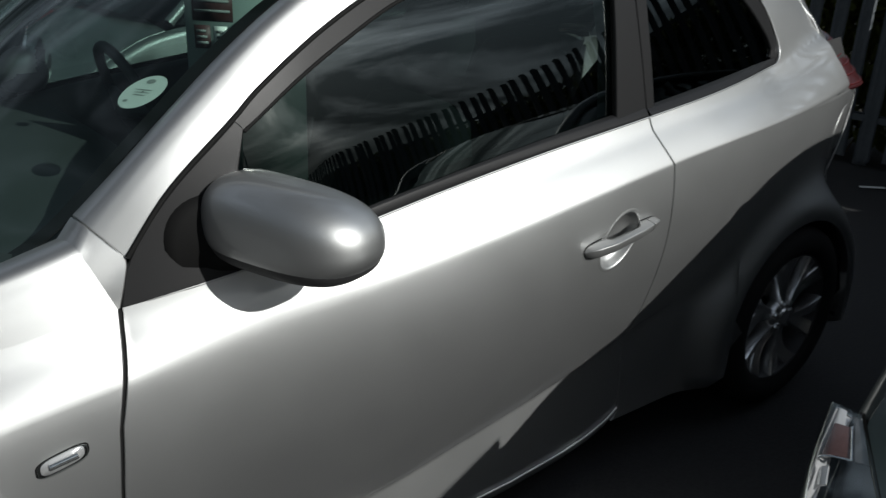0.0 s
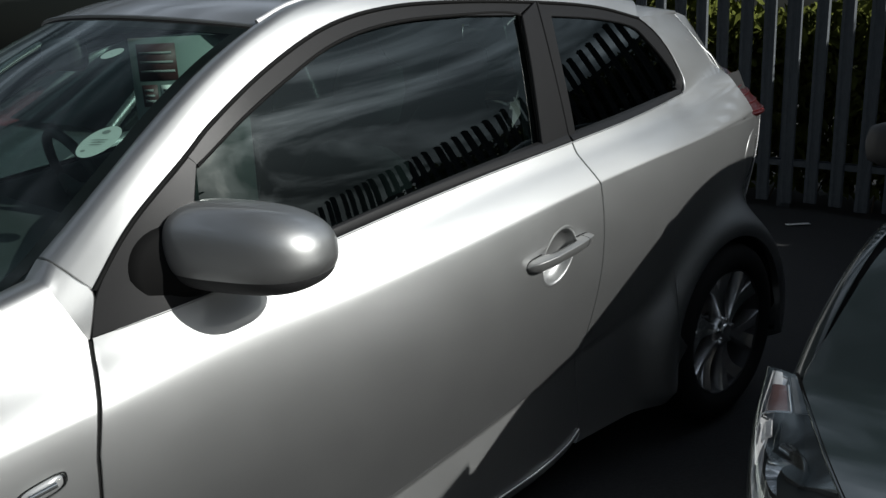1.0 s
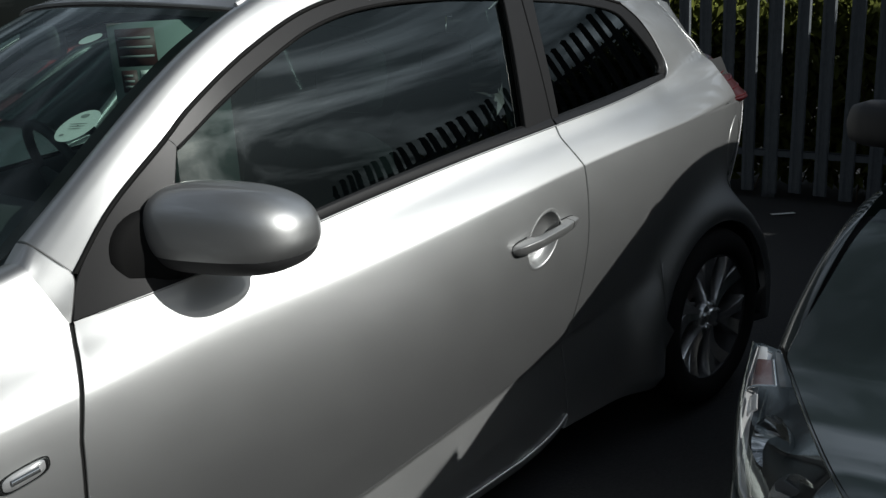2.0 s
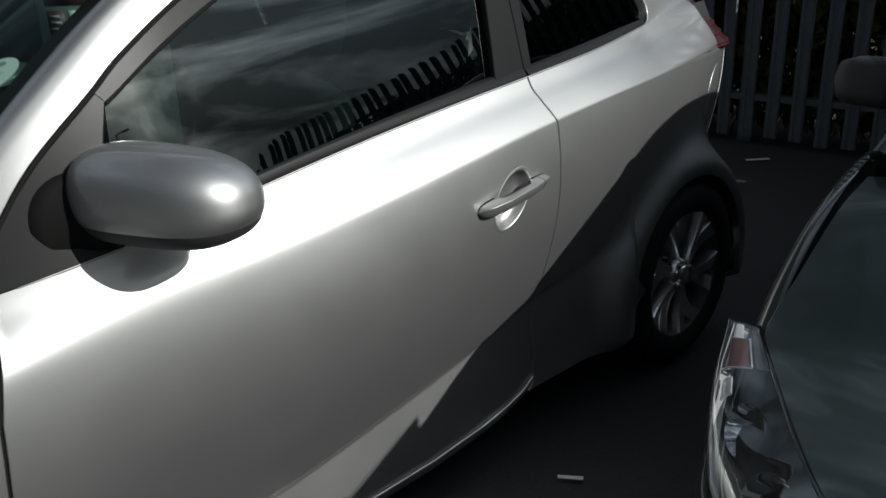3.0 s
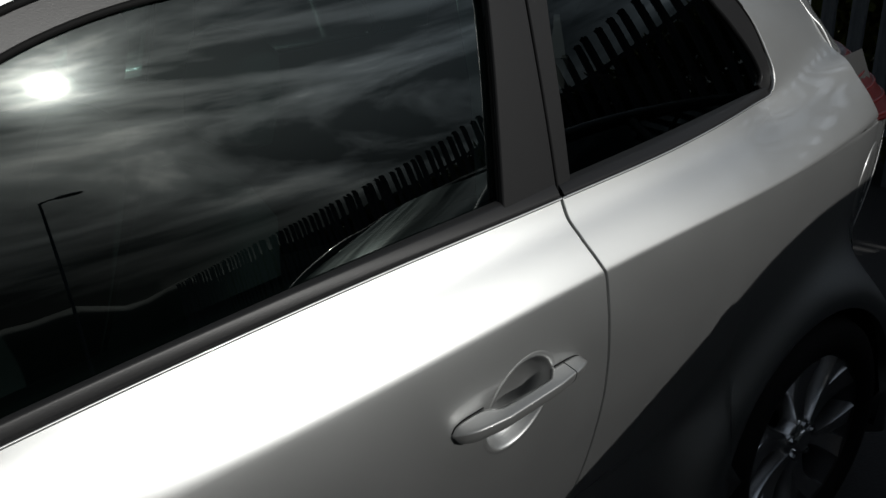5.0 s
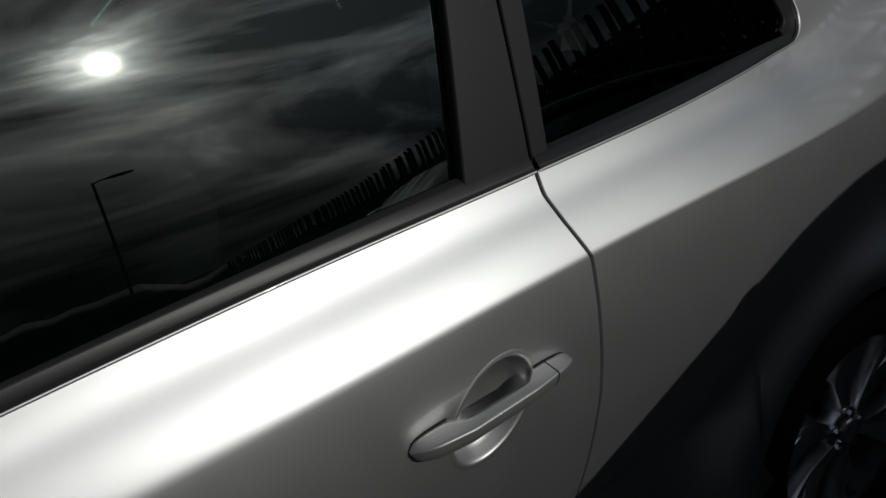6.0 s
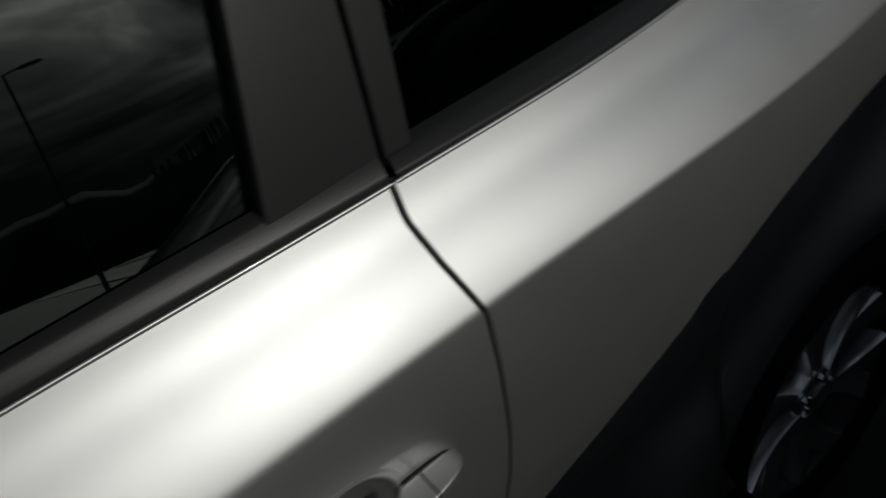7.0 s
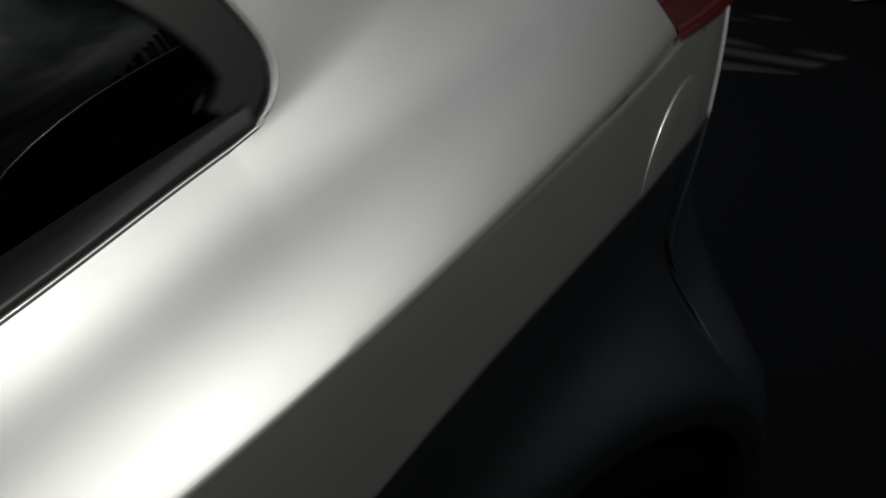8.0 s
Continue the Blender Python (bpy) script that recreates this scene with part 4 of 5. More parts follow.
B = Build()
rows = []
for z in (1.033, 1.02, 1.0, 0.96, 0.92, 0.88, 0.84, 0.80, 0.76, 0.72, 0.66, 0.60, 0.55, 0.50, 0.44, 0.36, 0.28, 0.20):
    g = float(np.interp(z, [0.2, 0.3, 0.5, 0.72, 0.9, 1.0, 1.033], [-0.02, 0.03, 0.05, 0.06, 0.05, 0.02, 0.0]))
    x0 = float(END(z)) + 0.004
    y0 = float(low_y(np.array(x0), np.array(z)))
    rows.append(plan([(x0, y0, z), (x0 + 0.09 + g * 0.5, y0 + 0.07, z), (3.26 + g, 0.40, z), (3.30 + g, 0.62, z), (3.31 + g, MID, z)], 26))
panel(B, np.array(rows), 0.01, (1, -0.5, 0), sides="l")
both("rear_bumper", B, PAINT)
B = Build()
tg = [curve([(2.93, 0.45, 1.395), (2.93, 0.7, 1.415), (2.93, MID, 1.418)], 14), curve([(3.06, 0.45, 1.22), (3.10, 0.7, 1.22), (3.12, MID, 1.22)], 14), curve([(3.19, 0.36, 1.05), (3.24, 0.65, 1.05), (3.26, MID, 1.05)], 14)]
panel(B, np.array(tg), 0.01, (1, 0, 0.4))
both("tailgate", B, PAINT)
B = Build()
u = curve([(2.744, 0.364, 1.405), (2.779, 0.324, 1.345), (2.812, 0.290, 1.288), (2.834, 0.272, 1.262), (2.856, 0.254, 1.218), (2.871, 0.241, 1.182)], 20)
w = curve([(2.93, 0.452, 1.392), (2.965, 0.452, 1.345), (3.0, 0.452, 1.30), (3.03, 0.452, 1.26), (3.055, 0.43, 1.235), (3.07, 0.405, 1.217)], 20)
panel(B, np.array([u + (w - u) * v + np.array([0.02, -0.015, 0]) * math.sin(math.pi * v) for v in np.linspace(0, 1, 8)]), 0.008, (0.4, -0.8, 0.2))
both("tailgate_corner", B, PAINT)
B = Build()
rows = []
for z, g in ((0.74, 0.0), (0.65, 0.06), (0.5, 0.09), (0.35, 0.08), (0.2, 0.03)):
    y0 = float(low_y(np.array(-0.62), np.array(min(z, 0.6))))
    rows.append(plan([(-0.624, y0, z), (-0.72 - g * 0.5, 0.42, z), (-0.80 - g, 0.65, z), (-0.82 - g, MID, z)], 22))
panel(B, np.array(rows), 0.01, (-1, -0.5, 0), sides="l")
both("front_bumper", B, PAINT)

# ---- cabin ----
B = Build()
hl = across(curve(np.array(RAIL[5:]) + np.array([0, 0.02, -0.03]), 20), 20, 0.03)
B.grid(hl)
part("headlining", B, LINING, car)
for g in ([at_green([(1.72, 1.08), (1.75, 1.25), (1.76, 1.42)], 0.05), at_green([(1.86, 1.08), (1.86, 1.25), (1.86, 1.42)], 0.05)],
          [np.array(RAIL[:6]) + np.array([0.02, 0.03, -0.02]), at_green(OUTER[:6], 0.035)],
          [at_green([(1.86, 1.42), (2.33, 1.38), (2.47, 1.2)], 0.04), at_green([(1.86, 1.46), (2.45, 1.42), (2.8, 1.2)], 0.06)]):
    B = Build()
    B.grid(g)
    both("pillar_trim", B, LINING, "pale grey pillar trim")
B = Build()
xs = np.linspace(0.5, 2.9, 30)
B.grid([np.stack([xs, YB(xs) + 0.03, ZB(xs) + 0.012], -1), np.stack([xs, YB(xs) + 0.09, ZB(xs) + 0.005], -1), np.stack([xs, YB(xs) + 0.10, ZB(xs) - 0.15], -1), np.stack([xs, YB(xs) + 0.07, 0 * xs + 0.3], -1)])
both("door_lining", B, CABIN)
B = Build()
B.grid([curve([(0.30, 0.27, 0.93), (0.05, MID, 0.95), (0.30, 1.52, 0.93)], 20), curve([(0.55, 0.25, 0.985), (0.42, MID, 1.0), (0.55, 1.54, 0.985)], 20), curve([(0.80, 0.25, 0.955), (0.80, MID, 0.975), (0.80, 1.54, 0.955)], 20), curve([(0.86, 0.25, 0.88), (0.86, MID, 0.9), (0.86, 1.54, 0.88)], 20), curve([(0.78, 0.25, 0.6), (0.8, MID, 0.6), (0.78, 1.54, 0.6)], 20), curve([(0.5, 0.25, 0.25), (0.5, MID, 0.25), (0.5, 1.54, 0.25)], 20)])
part("dashboard", B, CABIN, car)
B = Build()
B.box(0.4, 0.2, 0.2, 2.9, 1.59, 0.26)
part("cabin_floor", B, CABIN, car)


def seat(y, x=1.28, w=0.50):
    s = blob((0.30, 0, 0.954), (0, 1, 0), (-0.954, 0, 0.30), (x, y, 0.52), [(z, w / 2 * k, 0.06 * k + 0.01, 0.06 * k + 0.01, 0, 0) for z, k in ((-0.05, 0.6), (0.0, 0.95), (0.15, 1.0), (0.35, 0.98), (0.5, 0.9), (0.58, 0.75), (0.61, 0.4))], 3.2, 30)
    part("seat_back", s, FABRIC, car)
    s = blob((1, 0, 0), (0, 1, 0), (0, 0, 1), (x - 0.25, y, 0.50), [(z, w / 2 * k, 0.07 * k + 0.01, 0.07 * k + 0.01, 0, 0) for z, k in ((-0.27, 0.5), (-0.24, 0.9), (-0.1, 1.0), (0.15, 1.0), (0.26, 0.7))], 3.2, 30)
    part("seat_cushion", s, FABRIC, car)
    s = blob((0.2, 0, 0.98), (0, 1, 0), (-0.98, 0, 0.2), (x + 0.21, y, 1.17), [(z, 0.13 * k, 0.04 * k + 0.01, 0.04 * k + 0.01, 0, 0) for z, k in ((-0.02, 0.5), (0.0, 0.9), (0.08, 1.0), (0.14, 0.85), (0.165, 0.4))], 3.0, 26)
    part("headrest", s, FABRIC, car)


for y in (0.52, 1.27):
    seat(y)
seat(0.60, 2.28, 0.56)
seat(1.19, 2.28, 0.56)
B = Build()
wm = look((0.98, 1.27, 0.98), (0.6, 1.27, 0.83))
B.tube([wm @ Vector((0.185 * math.cos(t), 0.185 * math.sin(t), 0)) for t in np.linspace(0, 2 * math.pi, 41)], 0.015, 10)
for a in (0.1, math.pi - 0.1, -math.pi / 2):
    B.tube([wm @ Vector((0, 0, -0.03)), wm @ Vector((0.18 * math.cos(a), 0.18 * math.sin(a), 0))], [0.03, 0.014], 8)
part("steering_wheel", B, CABIN, car)
B = blob((0, 1, 0), (1, 0, 0), (0, 0, 1), (0.845, MID - 0.02, 1.375), [(s * 0.95, 0.022 * k, 0.042 * k, 0.040 * k, 0, 0) for s, k in ((-0.13, 0.2), (-0.122, 0.75), (-0.09, 1.0), (0.09, 1.0), (0.122, 0.75), (0.13, 0.2))], 3, 24)
part("rear_view_mirror", B, PLASTIC, car)
B = Build()
B.tube([(0.85, MID - 0.02, 1.39), (0.84, MID - 0.02, 1.43)], 0.014, 8)
part("mirror_stem", B, PLASTIC, car)


# round sticker inside the windscreen, with bars of print
def on_screen(y, z, off=0.004):
    """The point of the windscreen's inner face at (y, z)."""
    d = (WS[:, :, 1] - y) ** 2 + (WS[:, :, 2] - z) ** 2
    i, j = np.unravel_index(np.argmin(d), d.shape)
    i, j = min(max(i, 1), WS.shape[0] - 2), min(max(j, 1), WS.shape[1] - 2)
    q, du, dv = WS[i, j], (WS[i + 1, j] - WS[i - 1, j]) / 2, (WS[i, j + 1] - WS[i, j - 1]) / 2
    s, t = np.linalg.solve(np.array([[du[1], dv[1]], [du[2], dv[2]]]), np.array([y - q[1], z - q[2]]))
    return q + s * du + t * dv + np.array([off, 0, -off])


def disc(name, y, z, ry, rz, material, label, off=0.004, parent=None, cat="sticker"):
    B = Build()
    th = np.linspace(0, 2 * math.pi, 40, endpoint=False)
    B.grid([[on_screen(y + ry * k * math.cos(a), z + rz * k * math.sin(a), off) for a in th] for k in (1.0, 0.6, 0.05)], True)
    return part(name, B, material, parent, label)


badge = disc("screen_sticker", 0.307, 1.221, 0.030, 0.026, STICKER, "", parent=car)
tagged(badge, "round white paper sticker with grey print")
for dy, dz, ry, rz in ((0.002, 0.016, 0.007, 0.0035), (0.0, 0.003, 0.015, 0.0007), (-0.001, -0.001, 0.013, 0.0007), (0.0, -0.005, 0.011, 0.0007), (0.012, -0.015, 0.004, 0.002)):
    disc("print_bar", 0.307 + dy, 1.221 + dz, ry, rz, INK, "", 0.0034, badge)
badge = disc("screen_sticker", 0.498, 1.380, 0.020, 0.010, STICKER, "", parent=car)
tagged(badge, "small pale round paper sticker")


# ---- papers in the car ----
def board():
    """A dealer's display board propped behind the side window, with three framed cards."""
    top = thing("display_board", "pale dealer display board with maroon cards propped behind the glass", "sign")
    l, r = Vector((0.83, 0.52, 0)), Vector((1.02, 0.32, 0))
    ax = (r - l).normalized()
    m = Matrix.Translation((l + r) / 2 + Vector((0, 0, 0.93))) @ Matrix((( ax.x, -ax.y, 0, 0), (ax.y, ax.x, 0, 0), (0, 0, 1, 0), (0, 0, 0, 1)))
    B = Build()
    B.box(-0.105, -0.0015, 0.0, 0.143, 0.0015, 0.475, 0.0006)
    part("sheet", B.moved(m), SHEET, top)
    for x0, z0, x1, z1, mt in ((-0.088, 0.385, -0.003, 0.462, REDCARD), (-0.086, 0.330, -0.052, 0.376, REDCARD), (-0.044, 0.332, -0.016, 0.375, PAPER)):
        B = Build()
        B.box(x0, -0.003, z0, x1, -0.0017, z1)
        card = part("card", B.moved(m), mt, top)
        for k in range(3):
            B = Build()
            zz = z0 + (z1 - z0) * (0.25 + 0.25 * k)
            B.box(x0 + 0.005, -0.0042, zz - 0.0025, x1 - 0.005 - 0.002 * k, -0.0032, zz + 0.0025)
            part("print_bar", B.moved(m), INK, card)
    return top


board()


# ---- the dark car beside it ----
def saloon(name, paint, label, m, group=""):
    """A compact hatchback, front at x = 0 and its centre line on y = 0, as one thing with parts."""
    top = thing(name, label, "car", group)
    H = 0.83
    zt = smoothly([-0.16, 0.0, 0.15, 0.40, 0.90, 1.2], [0.66, 0.745, 0.80, 0.88, 0.985, 1.02])
    wd = smoothly([-0.12, -0.05, 0.0, 0.1, 0.26, 0.44, 0.8, 2.5, 3.4, 3.8], [0.40, 0.53, 0.60, 0.69, 0.765, 0.805, 0.83, 0.835, 0.80, 0.62])
    SH = smoothly([-0.12, 0.1, 0.3, 0.44, 0.57, 0.73, 0.9, 1.2, 3.8], [0.53, 0.555, 0.625, 0.690, 0.770, 0.855, 0.905, 0.93, 0.97])
    B = Build()
    xs = np.linspace(-0.10, 3.8, 90)
    rows = []
    for k, dz in ((0.93, 0.17), (0.99, 0.22), (1.0, 0.40), (1.005, 0.62)):
        rows.append(np.stack([xs, wd(xs) * k, np.where(True, dz, 0) + 0 * xs], -1))
    sh = SH(xs)
    rows[3][:, 2] = np.minimum(rows[3][:, 2], sh - 0.08)
    rows[2][:, 2] = np.minimum(rows[2][:, 2], sh - 0.16)
    rows.append(np.stack([xs, wd(xs) * 0.998, sh - 0.03], -1))
    rows.append(np.stack([xs, wd(xs) * 0.992, sh - 0.008], -1))
    rows.append(np.stack([xs, wd(xs) * 0.972, sh + 0.006], -1))
    rows.append(np.stack([xs, wd(xs) * np.where(xs < 0.44, 0.970, 0.948), sh + np.where(xs < 0.44, 0.0065, 0.012)], -1))
    side = np.array(rows)
    for c in (0.62, 3.12):
        d = 0.34 ** 2 - (side[:, :, 0] - c) ** 2
        lim = np.where(d > 0, 0.30 + np.sqrt(np.maximum(d, 0)), 0)
        side[:, :, 2] = np.maximum(side[:, :, 2], np.minimum(lim, 0.66))
    panel(B, side, 0.01, (0, 1, 0), sides="")
    for s in (1, -1):
        b = Build()
        b.v, b.f = [[p[0], p[1] * s, p[2]] for p in B.v], B.f
        part("side_panel", b, paint, top)
    # bonnet
    edge = curve([(-0.07, 0.42, 0.672), (0.05, 0.52, 0.680), (0.16, 0.595, 0.674), (0.26, 0.660, 0.672), (0.36, 0.728, 0.682), (0.435, 0.770, 0.702), (0.57, 0.768, 0.785), (0.73, 0.768, 0.869), (0.86, 0.765, 0.908)], 40)
    vs = np.linspace(-1, 1, 48)
    P = np.array([edge * np.array([1, v, 1]) + np.stack([0 * edge[:, 0], 0 * edge[:, 0], 0.075 * (1 - abs(v) ** 2.0) + 0 * edge[:, 0]], -1) for v in vs])
    P[:, :, 0] -= (0.07 * (1 - vs ** 2))[:, None]
    B = Build()
    panel(B, P, 0.012, (0, 0, 1), r=0.004)
    part("bonnet", B, paint, top)
    # dark shelf in the joint of bonnet and wing
    e = edge[edge[:, 0] > 0.0]
    for s in (1, -1):
        B = Build()
        B.grid(np.array([e + np.array([0, -0.05, -0.006]), e + np.array([0, 0.0, -0.014]), np.stack([e[:, 0], wd(e[:, 0]) * 0.985, SH(e[:, 0]) - 0.012], -1)]) * np.array([1, s, 1]))
        part("wing_shelf", B, INNER, top)
    # bumper
    B = Build()
    rows = []
    for z, g in ((0.545, 0.0), (0.50, 0.035), (0.42, 0.055), (0.32, 0.055), (0.22, 0.03), (0.18, -0.02)):
        near = [(0.36, 0.802, z), (0.20, 0.755 + g * 0.4, z), (0.05 - g * 0.4, 0.665 + g * 0.3, z), (-0.09 - g, 0.45, z), (-0.16 - g, 0.0, z)]
        rows.append(curve([(x, -y, zz) for x, y, zz in near] + near[-2::-1], 50))
    panel(B, np.array(rows), 0.02, (-1, 0, 0))
    part("front_bumper", B, paint, top)
    B = Build()
    B.box(-0.20, -0.33, 0.56, -0.10, 0.33, 0.64, 0.012)
    part("grille", B, PLASTIC, top)
    # greenhouse
    base = [(0.87, 0.74, 0.955), (0.97, 0.775, 0.935), (2.0, 0.785, 0.95), (2.9, 0.76, 0.98), (3.45, 0.66, 1.0)]
    roof = [(1.45, 0.60, 1.365), (1.67, 0.595, 1.420), (2.1, 0.60, 1.450), (2.8, 0.585, 1.435), (3.2, 0.54, 1.37)]
    a, b = curve(base, 40), curve(roof, 40)
    for s in (1, -1):
        f = np.array([1, s, 1])
        B = Build()
        B.grid([a * f, (a + (b - a) * 0.5 + np.array([0, 0.02, 0])) * f, b * f])
        part("side_window", B, DARKGLASS, top)
        B = Build()
        B.tube([p * f for p in curve([(0.89, 0.75, 0.94), (1.19, 0.675, 1.19), (1.43, 0.615, 1.345), (1.67, 0.606, 1.412), (2.1, 0.612, 1.440), (2.8, 0.598, 1.425), (3.2, 0.55, 1.36)], 40)], 0.03, 10)
        B.tube([p * f for p in curve([(2.05, 0.79, 0.95), (2.02, 0.70, 1.2), (2.0, 0.60, 1.45)], 8)], 0.026, 8)
        B.tube([p * f for p in curve([(3.4, 0.68, 1.0), (3.35, 0.62, 1.2), (3.2, 0.55, 1.37)], 8)], 0.04, 8)
        part("pillar", B, paint, top)
    w0, w1 = curve([(0.86, -0.74, 0.945), (0.71, -0.4, 0.975), (0.67, 0, 0.98), (0.71, 0.4, 0.975), (0.86, 0.74, 0.945)], 24), curve([(1.45, -0.59, 1.37), (1.38, 0, 1.40), (1.45, 0.59, 1.37)], 24)
    B = Build()
    B.grid([w0 + (w1 - w0) * v for v in np.linspace(0, 1, 6)])
    part("windscreen", B, DARKGLASS, top)
    B = Build()
    f = np.array([1, -1, 1])
    P = np.array([b * f + (b - b * f) * v + np.array([0, 0, 0.03]) * (1 - (2 * v - 1) ** 2) for v in np.linspace(0, 1, 20)])
    P[:, :, 0] -= (0.07 * (1 - (2 * np.linspace(0, 1, 20) - 1) ** 2))[:, None] * np.linspace(1, 0, 40)[None, :]
    panel(B, P, 0.01, (0, 0, 1))
    part("roof", B, paint, top)
    B = Build()
    B.grid([curve([(3.2, -0.54, 1.38), (3.28, 0, 1.41), (3.2, 0.54, 1.38)], 12), curve([(3.45, -0.66, 1.0), (3.6, 0, 1.0), (3.45, 0.66, 1.0)], 12)])
    part("rear_window", B, DARKGLASS, top)
    B = Build()
    B.grid([curve([(3.44, -0.68, 1.0), (3.62, 0, 1.0), (3.44, 0.68, 1.0)], 16), curve([(3.75, -0.68, 0.7), (3.85, 0, 0.7), (3.75, 0.68, 0.7)], 16), curve([(3.7, -0.7, 0.25), (3.85, 0, 0.25), (3.7, 0.7, 0.25)], 16)])
    part("tail_panel", B, paint, top)
    # cabin block behind the glass and the floor
    B = Build()
    B.box(0.9, -0.7, 0.2, 3.5, 0.7, 0.92, 0.05)
    part("cabin", B, INNER, top)
    B = Build()
    B.box(0.1, -0.55, 0.17, 3.7, 0.55, 0.22, 0.01)
    part("underbody", B, INNER, top)
    # headlamps: clear lens over a chrome bowl
    for s in (1, -1):
        f = np.array([1, s, 1])
        lo = curve([(-0.085, 0.44, 0.545), (-0.02, 0.575, 0.545), (0.08, 0.675, 0.56), (0.19, 0.735, 0.592), (0.31, 0.778, 0.640), (0.438, 0.803, 0.692)], 24)
        hi = curve([(-0.065, 0.42, 0.668), (0.05, 0.52, 0.676), (0.16, 0.595, 0.670), (0.26, 0.660, 0.668), (0.36, 0.728, 0.678), (0.442, 0.788, 0.698)], 24)
        P = np.array([lo + (hi - lo) * v + np.array([-0.016, 0.040, 0.016]) * math.sin(math.pi * v ** 0.7) for v in np.linspace(0, 1, 10)])
        lens = Build()
        lens.grid(P * f)
        lamp = part("headlamp", lens, LENS, top, "clear headlamp lens")
        inward = np.array([0.030, -0.040, -0.012])

        def patch(u0, u1, v0, v1, deep, n=8):
            """A piece of the lamp's inside, under the lens between fractions along (u) and across (v)."""
            us, vs_ = np.linspace(u0, u1, n) * 23, np.linspace(v0, v1, n) * 9
            G = np.zeros((n, n, 3))
            for a, vv in enumerate(vs_):
                for b_, uu in enumerate(us):
                    i0, j0 = min(int(vv), 8), min(int(uu), 22)
                    fv, fu = vv - i0, uu - j0
                    G[a, b_] = (P[i0, j0] * (1 - fu) + P[i0, j0 + 1] * fu) * (1 - fv) + (P[i0 + 1, j0] * (1 - fu) + P[i0 + 1, j0 + 1] * fu) * fv
            return (G + inward * deep) * f

        b = Build()
        b.grid((P + inward) * f)
        b.grid([P[0] * f, (P[0] + inward) * f])
        b.grid([P[-1] * f, (P[-1] + inward) * f])
        part("lamp_back", b, INNER, lamp)
        for nm, mt, spec_ in (("outer_reflector", BOWL, (0.0, 0.985, 0.02, 0.20, 0.12)), ("tip_reflector", BOWL, (0.925, 0.985, 0.22, 0.60, 0.3)), ("side_reflector", PLASTIC, (0.80, 0.975, 0.78, 0.94, 0.25)), ("indicator_panel", AMBER, (0.805, 0.925, 0.22, 0.72, 0.30)), ("lower_reflector", BOWL, (0.70, 0.765, 0.20, 0.45, 0.35))):
            b = Build()
            panel(b, patch(*spec_), 0.004, (-0.5, 0.6 * s, 0.6), r=0.001)
            part(nm, b, mt, lamp)
        b = Build()
        fr = patch(0.795, 0.93, 0.20, 0.75, 0.22, 10)
        b.tube(fr[-1], 0.0022, 6)
        b.tube(fr[:, 0], 0.0026, 6)
        part("indicator_frame", b, CHROME, lamp)
        for c, r in (((0.06, 0.565, 0.605), 0.058), ((0.205, 0.672, 0.628), 0.046)):
            b = Build()
            ax = Vector((-0.80, 0.45, 0.35)).normalized()
            u = ax.orthogonal().normalized()
            w = ax.cross(u)
            rings = [[Vector(c) + ax * q_ + (u * math.cos(t) + w * math.sin(t)) * r * k for t in np.linspace(0, 2 * math.pi, 28, endpoint=False)] for q_, k in ((0.026, 1.0), (0.020, 0.92), (0.0, 0.7), (-0.015, 0.3))]
            b.grid([[np.array(p_) * f for p_ in ring] for ring in rings], True)
            part("bulb_bowl", b, CHROME, lamp)
        b = Build()
        b.grid([(P[-1] + np.array([0, 0, 0.001])) * f, (P[-1] + np.array([0.004, -0.002, 0.007])) * f])
        part("headlamp_seal", b, RUBBER, top)
        # mirror
        b = blob((0.2, 0.98 * s, 0), (0.98, -0.2 * s, 0), (0, 0, 1), (1.18, 0.885 * s, 1.055), [(q * 0.9, 0.05 * k, 0.062 * k, 0.058 * k, 0, 0) for q, k in ((-0.11, 0.25), (-0.1, 0.75), (-0.05, 1.0), (0.04, 0.98), (0.08, 0.8), (0.10, 0.3))], 2.8, 28)
        part("door_mirror", b, PLASTIC, top)
        b = Build()
        b.tube([(1.185, 0.76 * s, 0.985), (1.18, 0.84 * s, 1.01)], [0.035, 0.028], 8)
        part("mirror_arm", b, PLASTIC, top)
        for x in (0.62, 3.12):
            fit_wheel(WHEEL, pose(x, 0.80 * s, 0.30, 0, 0, 180 if s > 0 else 0) @ Matrix.Scale(0.95, 4), top)
    # tail behind the doors stretched so that the car's shadow covers more ground
    for o in top.children_recursive:
        if o.parent is top and o.type == "MESH":
            for v in o.data.vertices:
                v.co.x = v.co.x if v.co.x < 1.4 else 1.4 + (v.co.x - 1.4) * 1.3
        elif o.parent is top and o.location.x > 1.4:
            o.location.x = 1.4 + (o.location.x - 1.4) * 1.3
    top.matrix_world = m
    return top


dark = saloon("dark_car", DARK_PAINT, "very dark green hatchback parked beside the silver car", pose(1.20, -1.42, 0.0), "cars parked nearby")
pale_car = saloon("pale_car", PALE_PAINT, "pale silver hatchback parked on the far side of the silver car", pose(0.95, 4.05, 0.0), "cars parked nearby")
red = saloon("red_car", RED_PAINT, "red compact hatchback parked beyond the other cars", pose(2.35, 8.2, 0.0), "cars parked nearby")

# ---- palisade fence ----
FX = 5.98


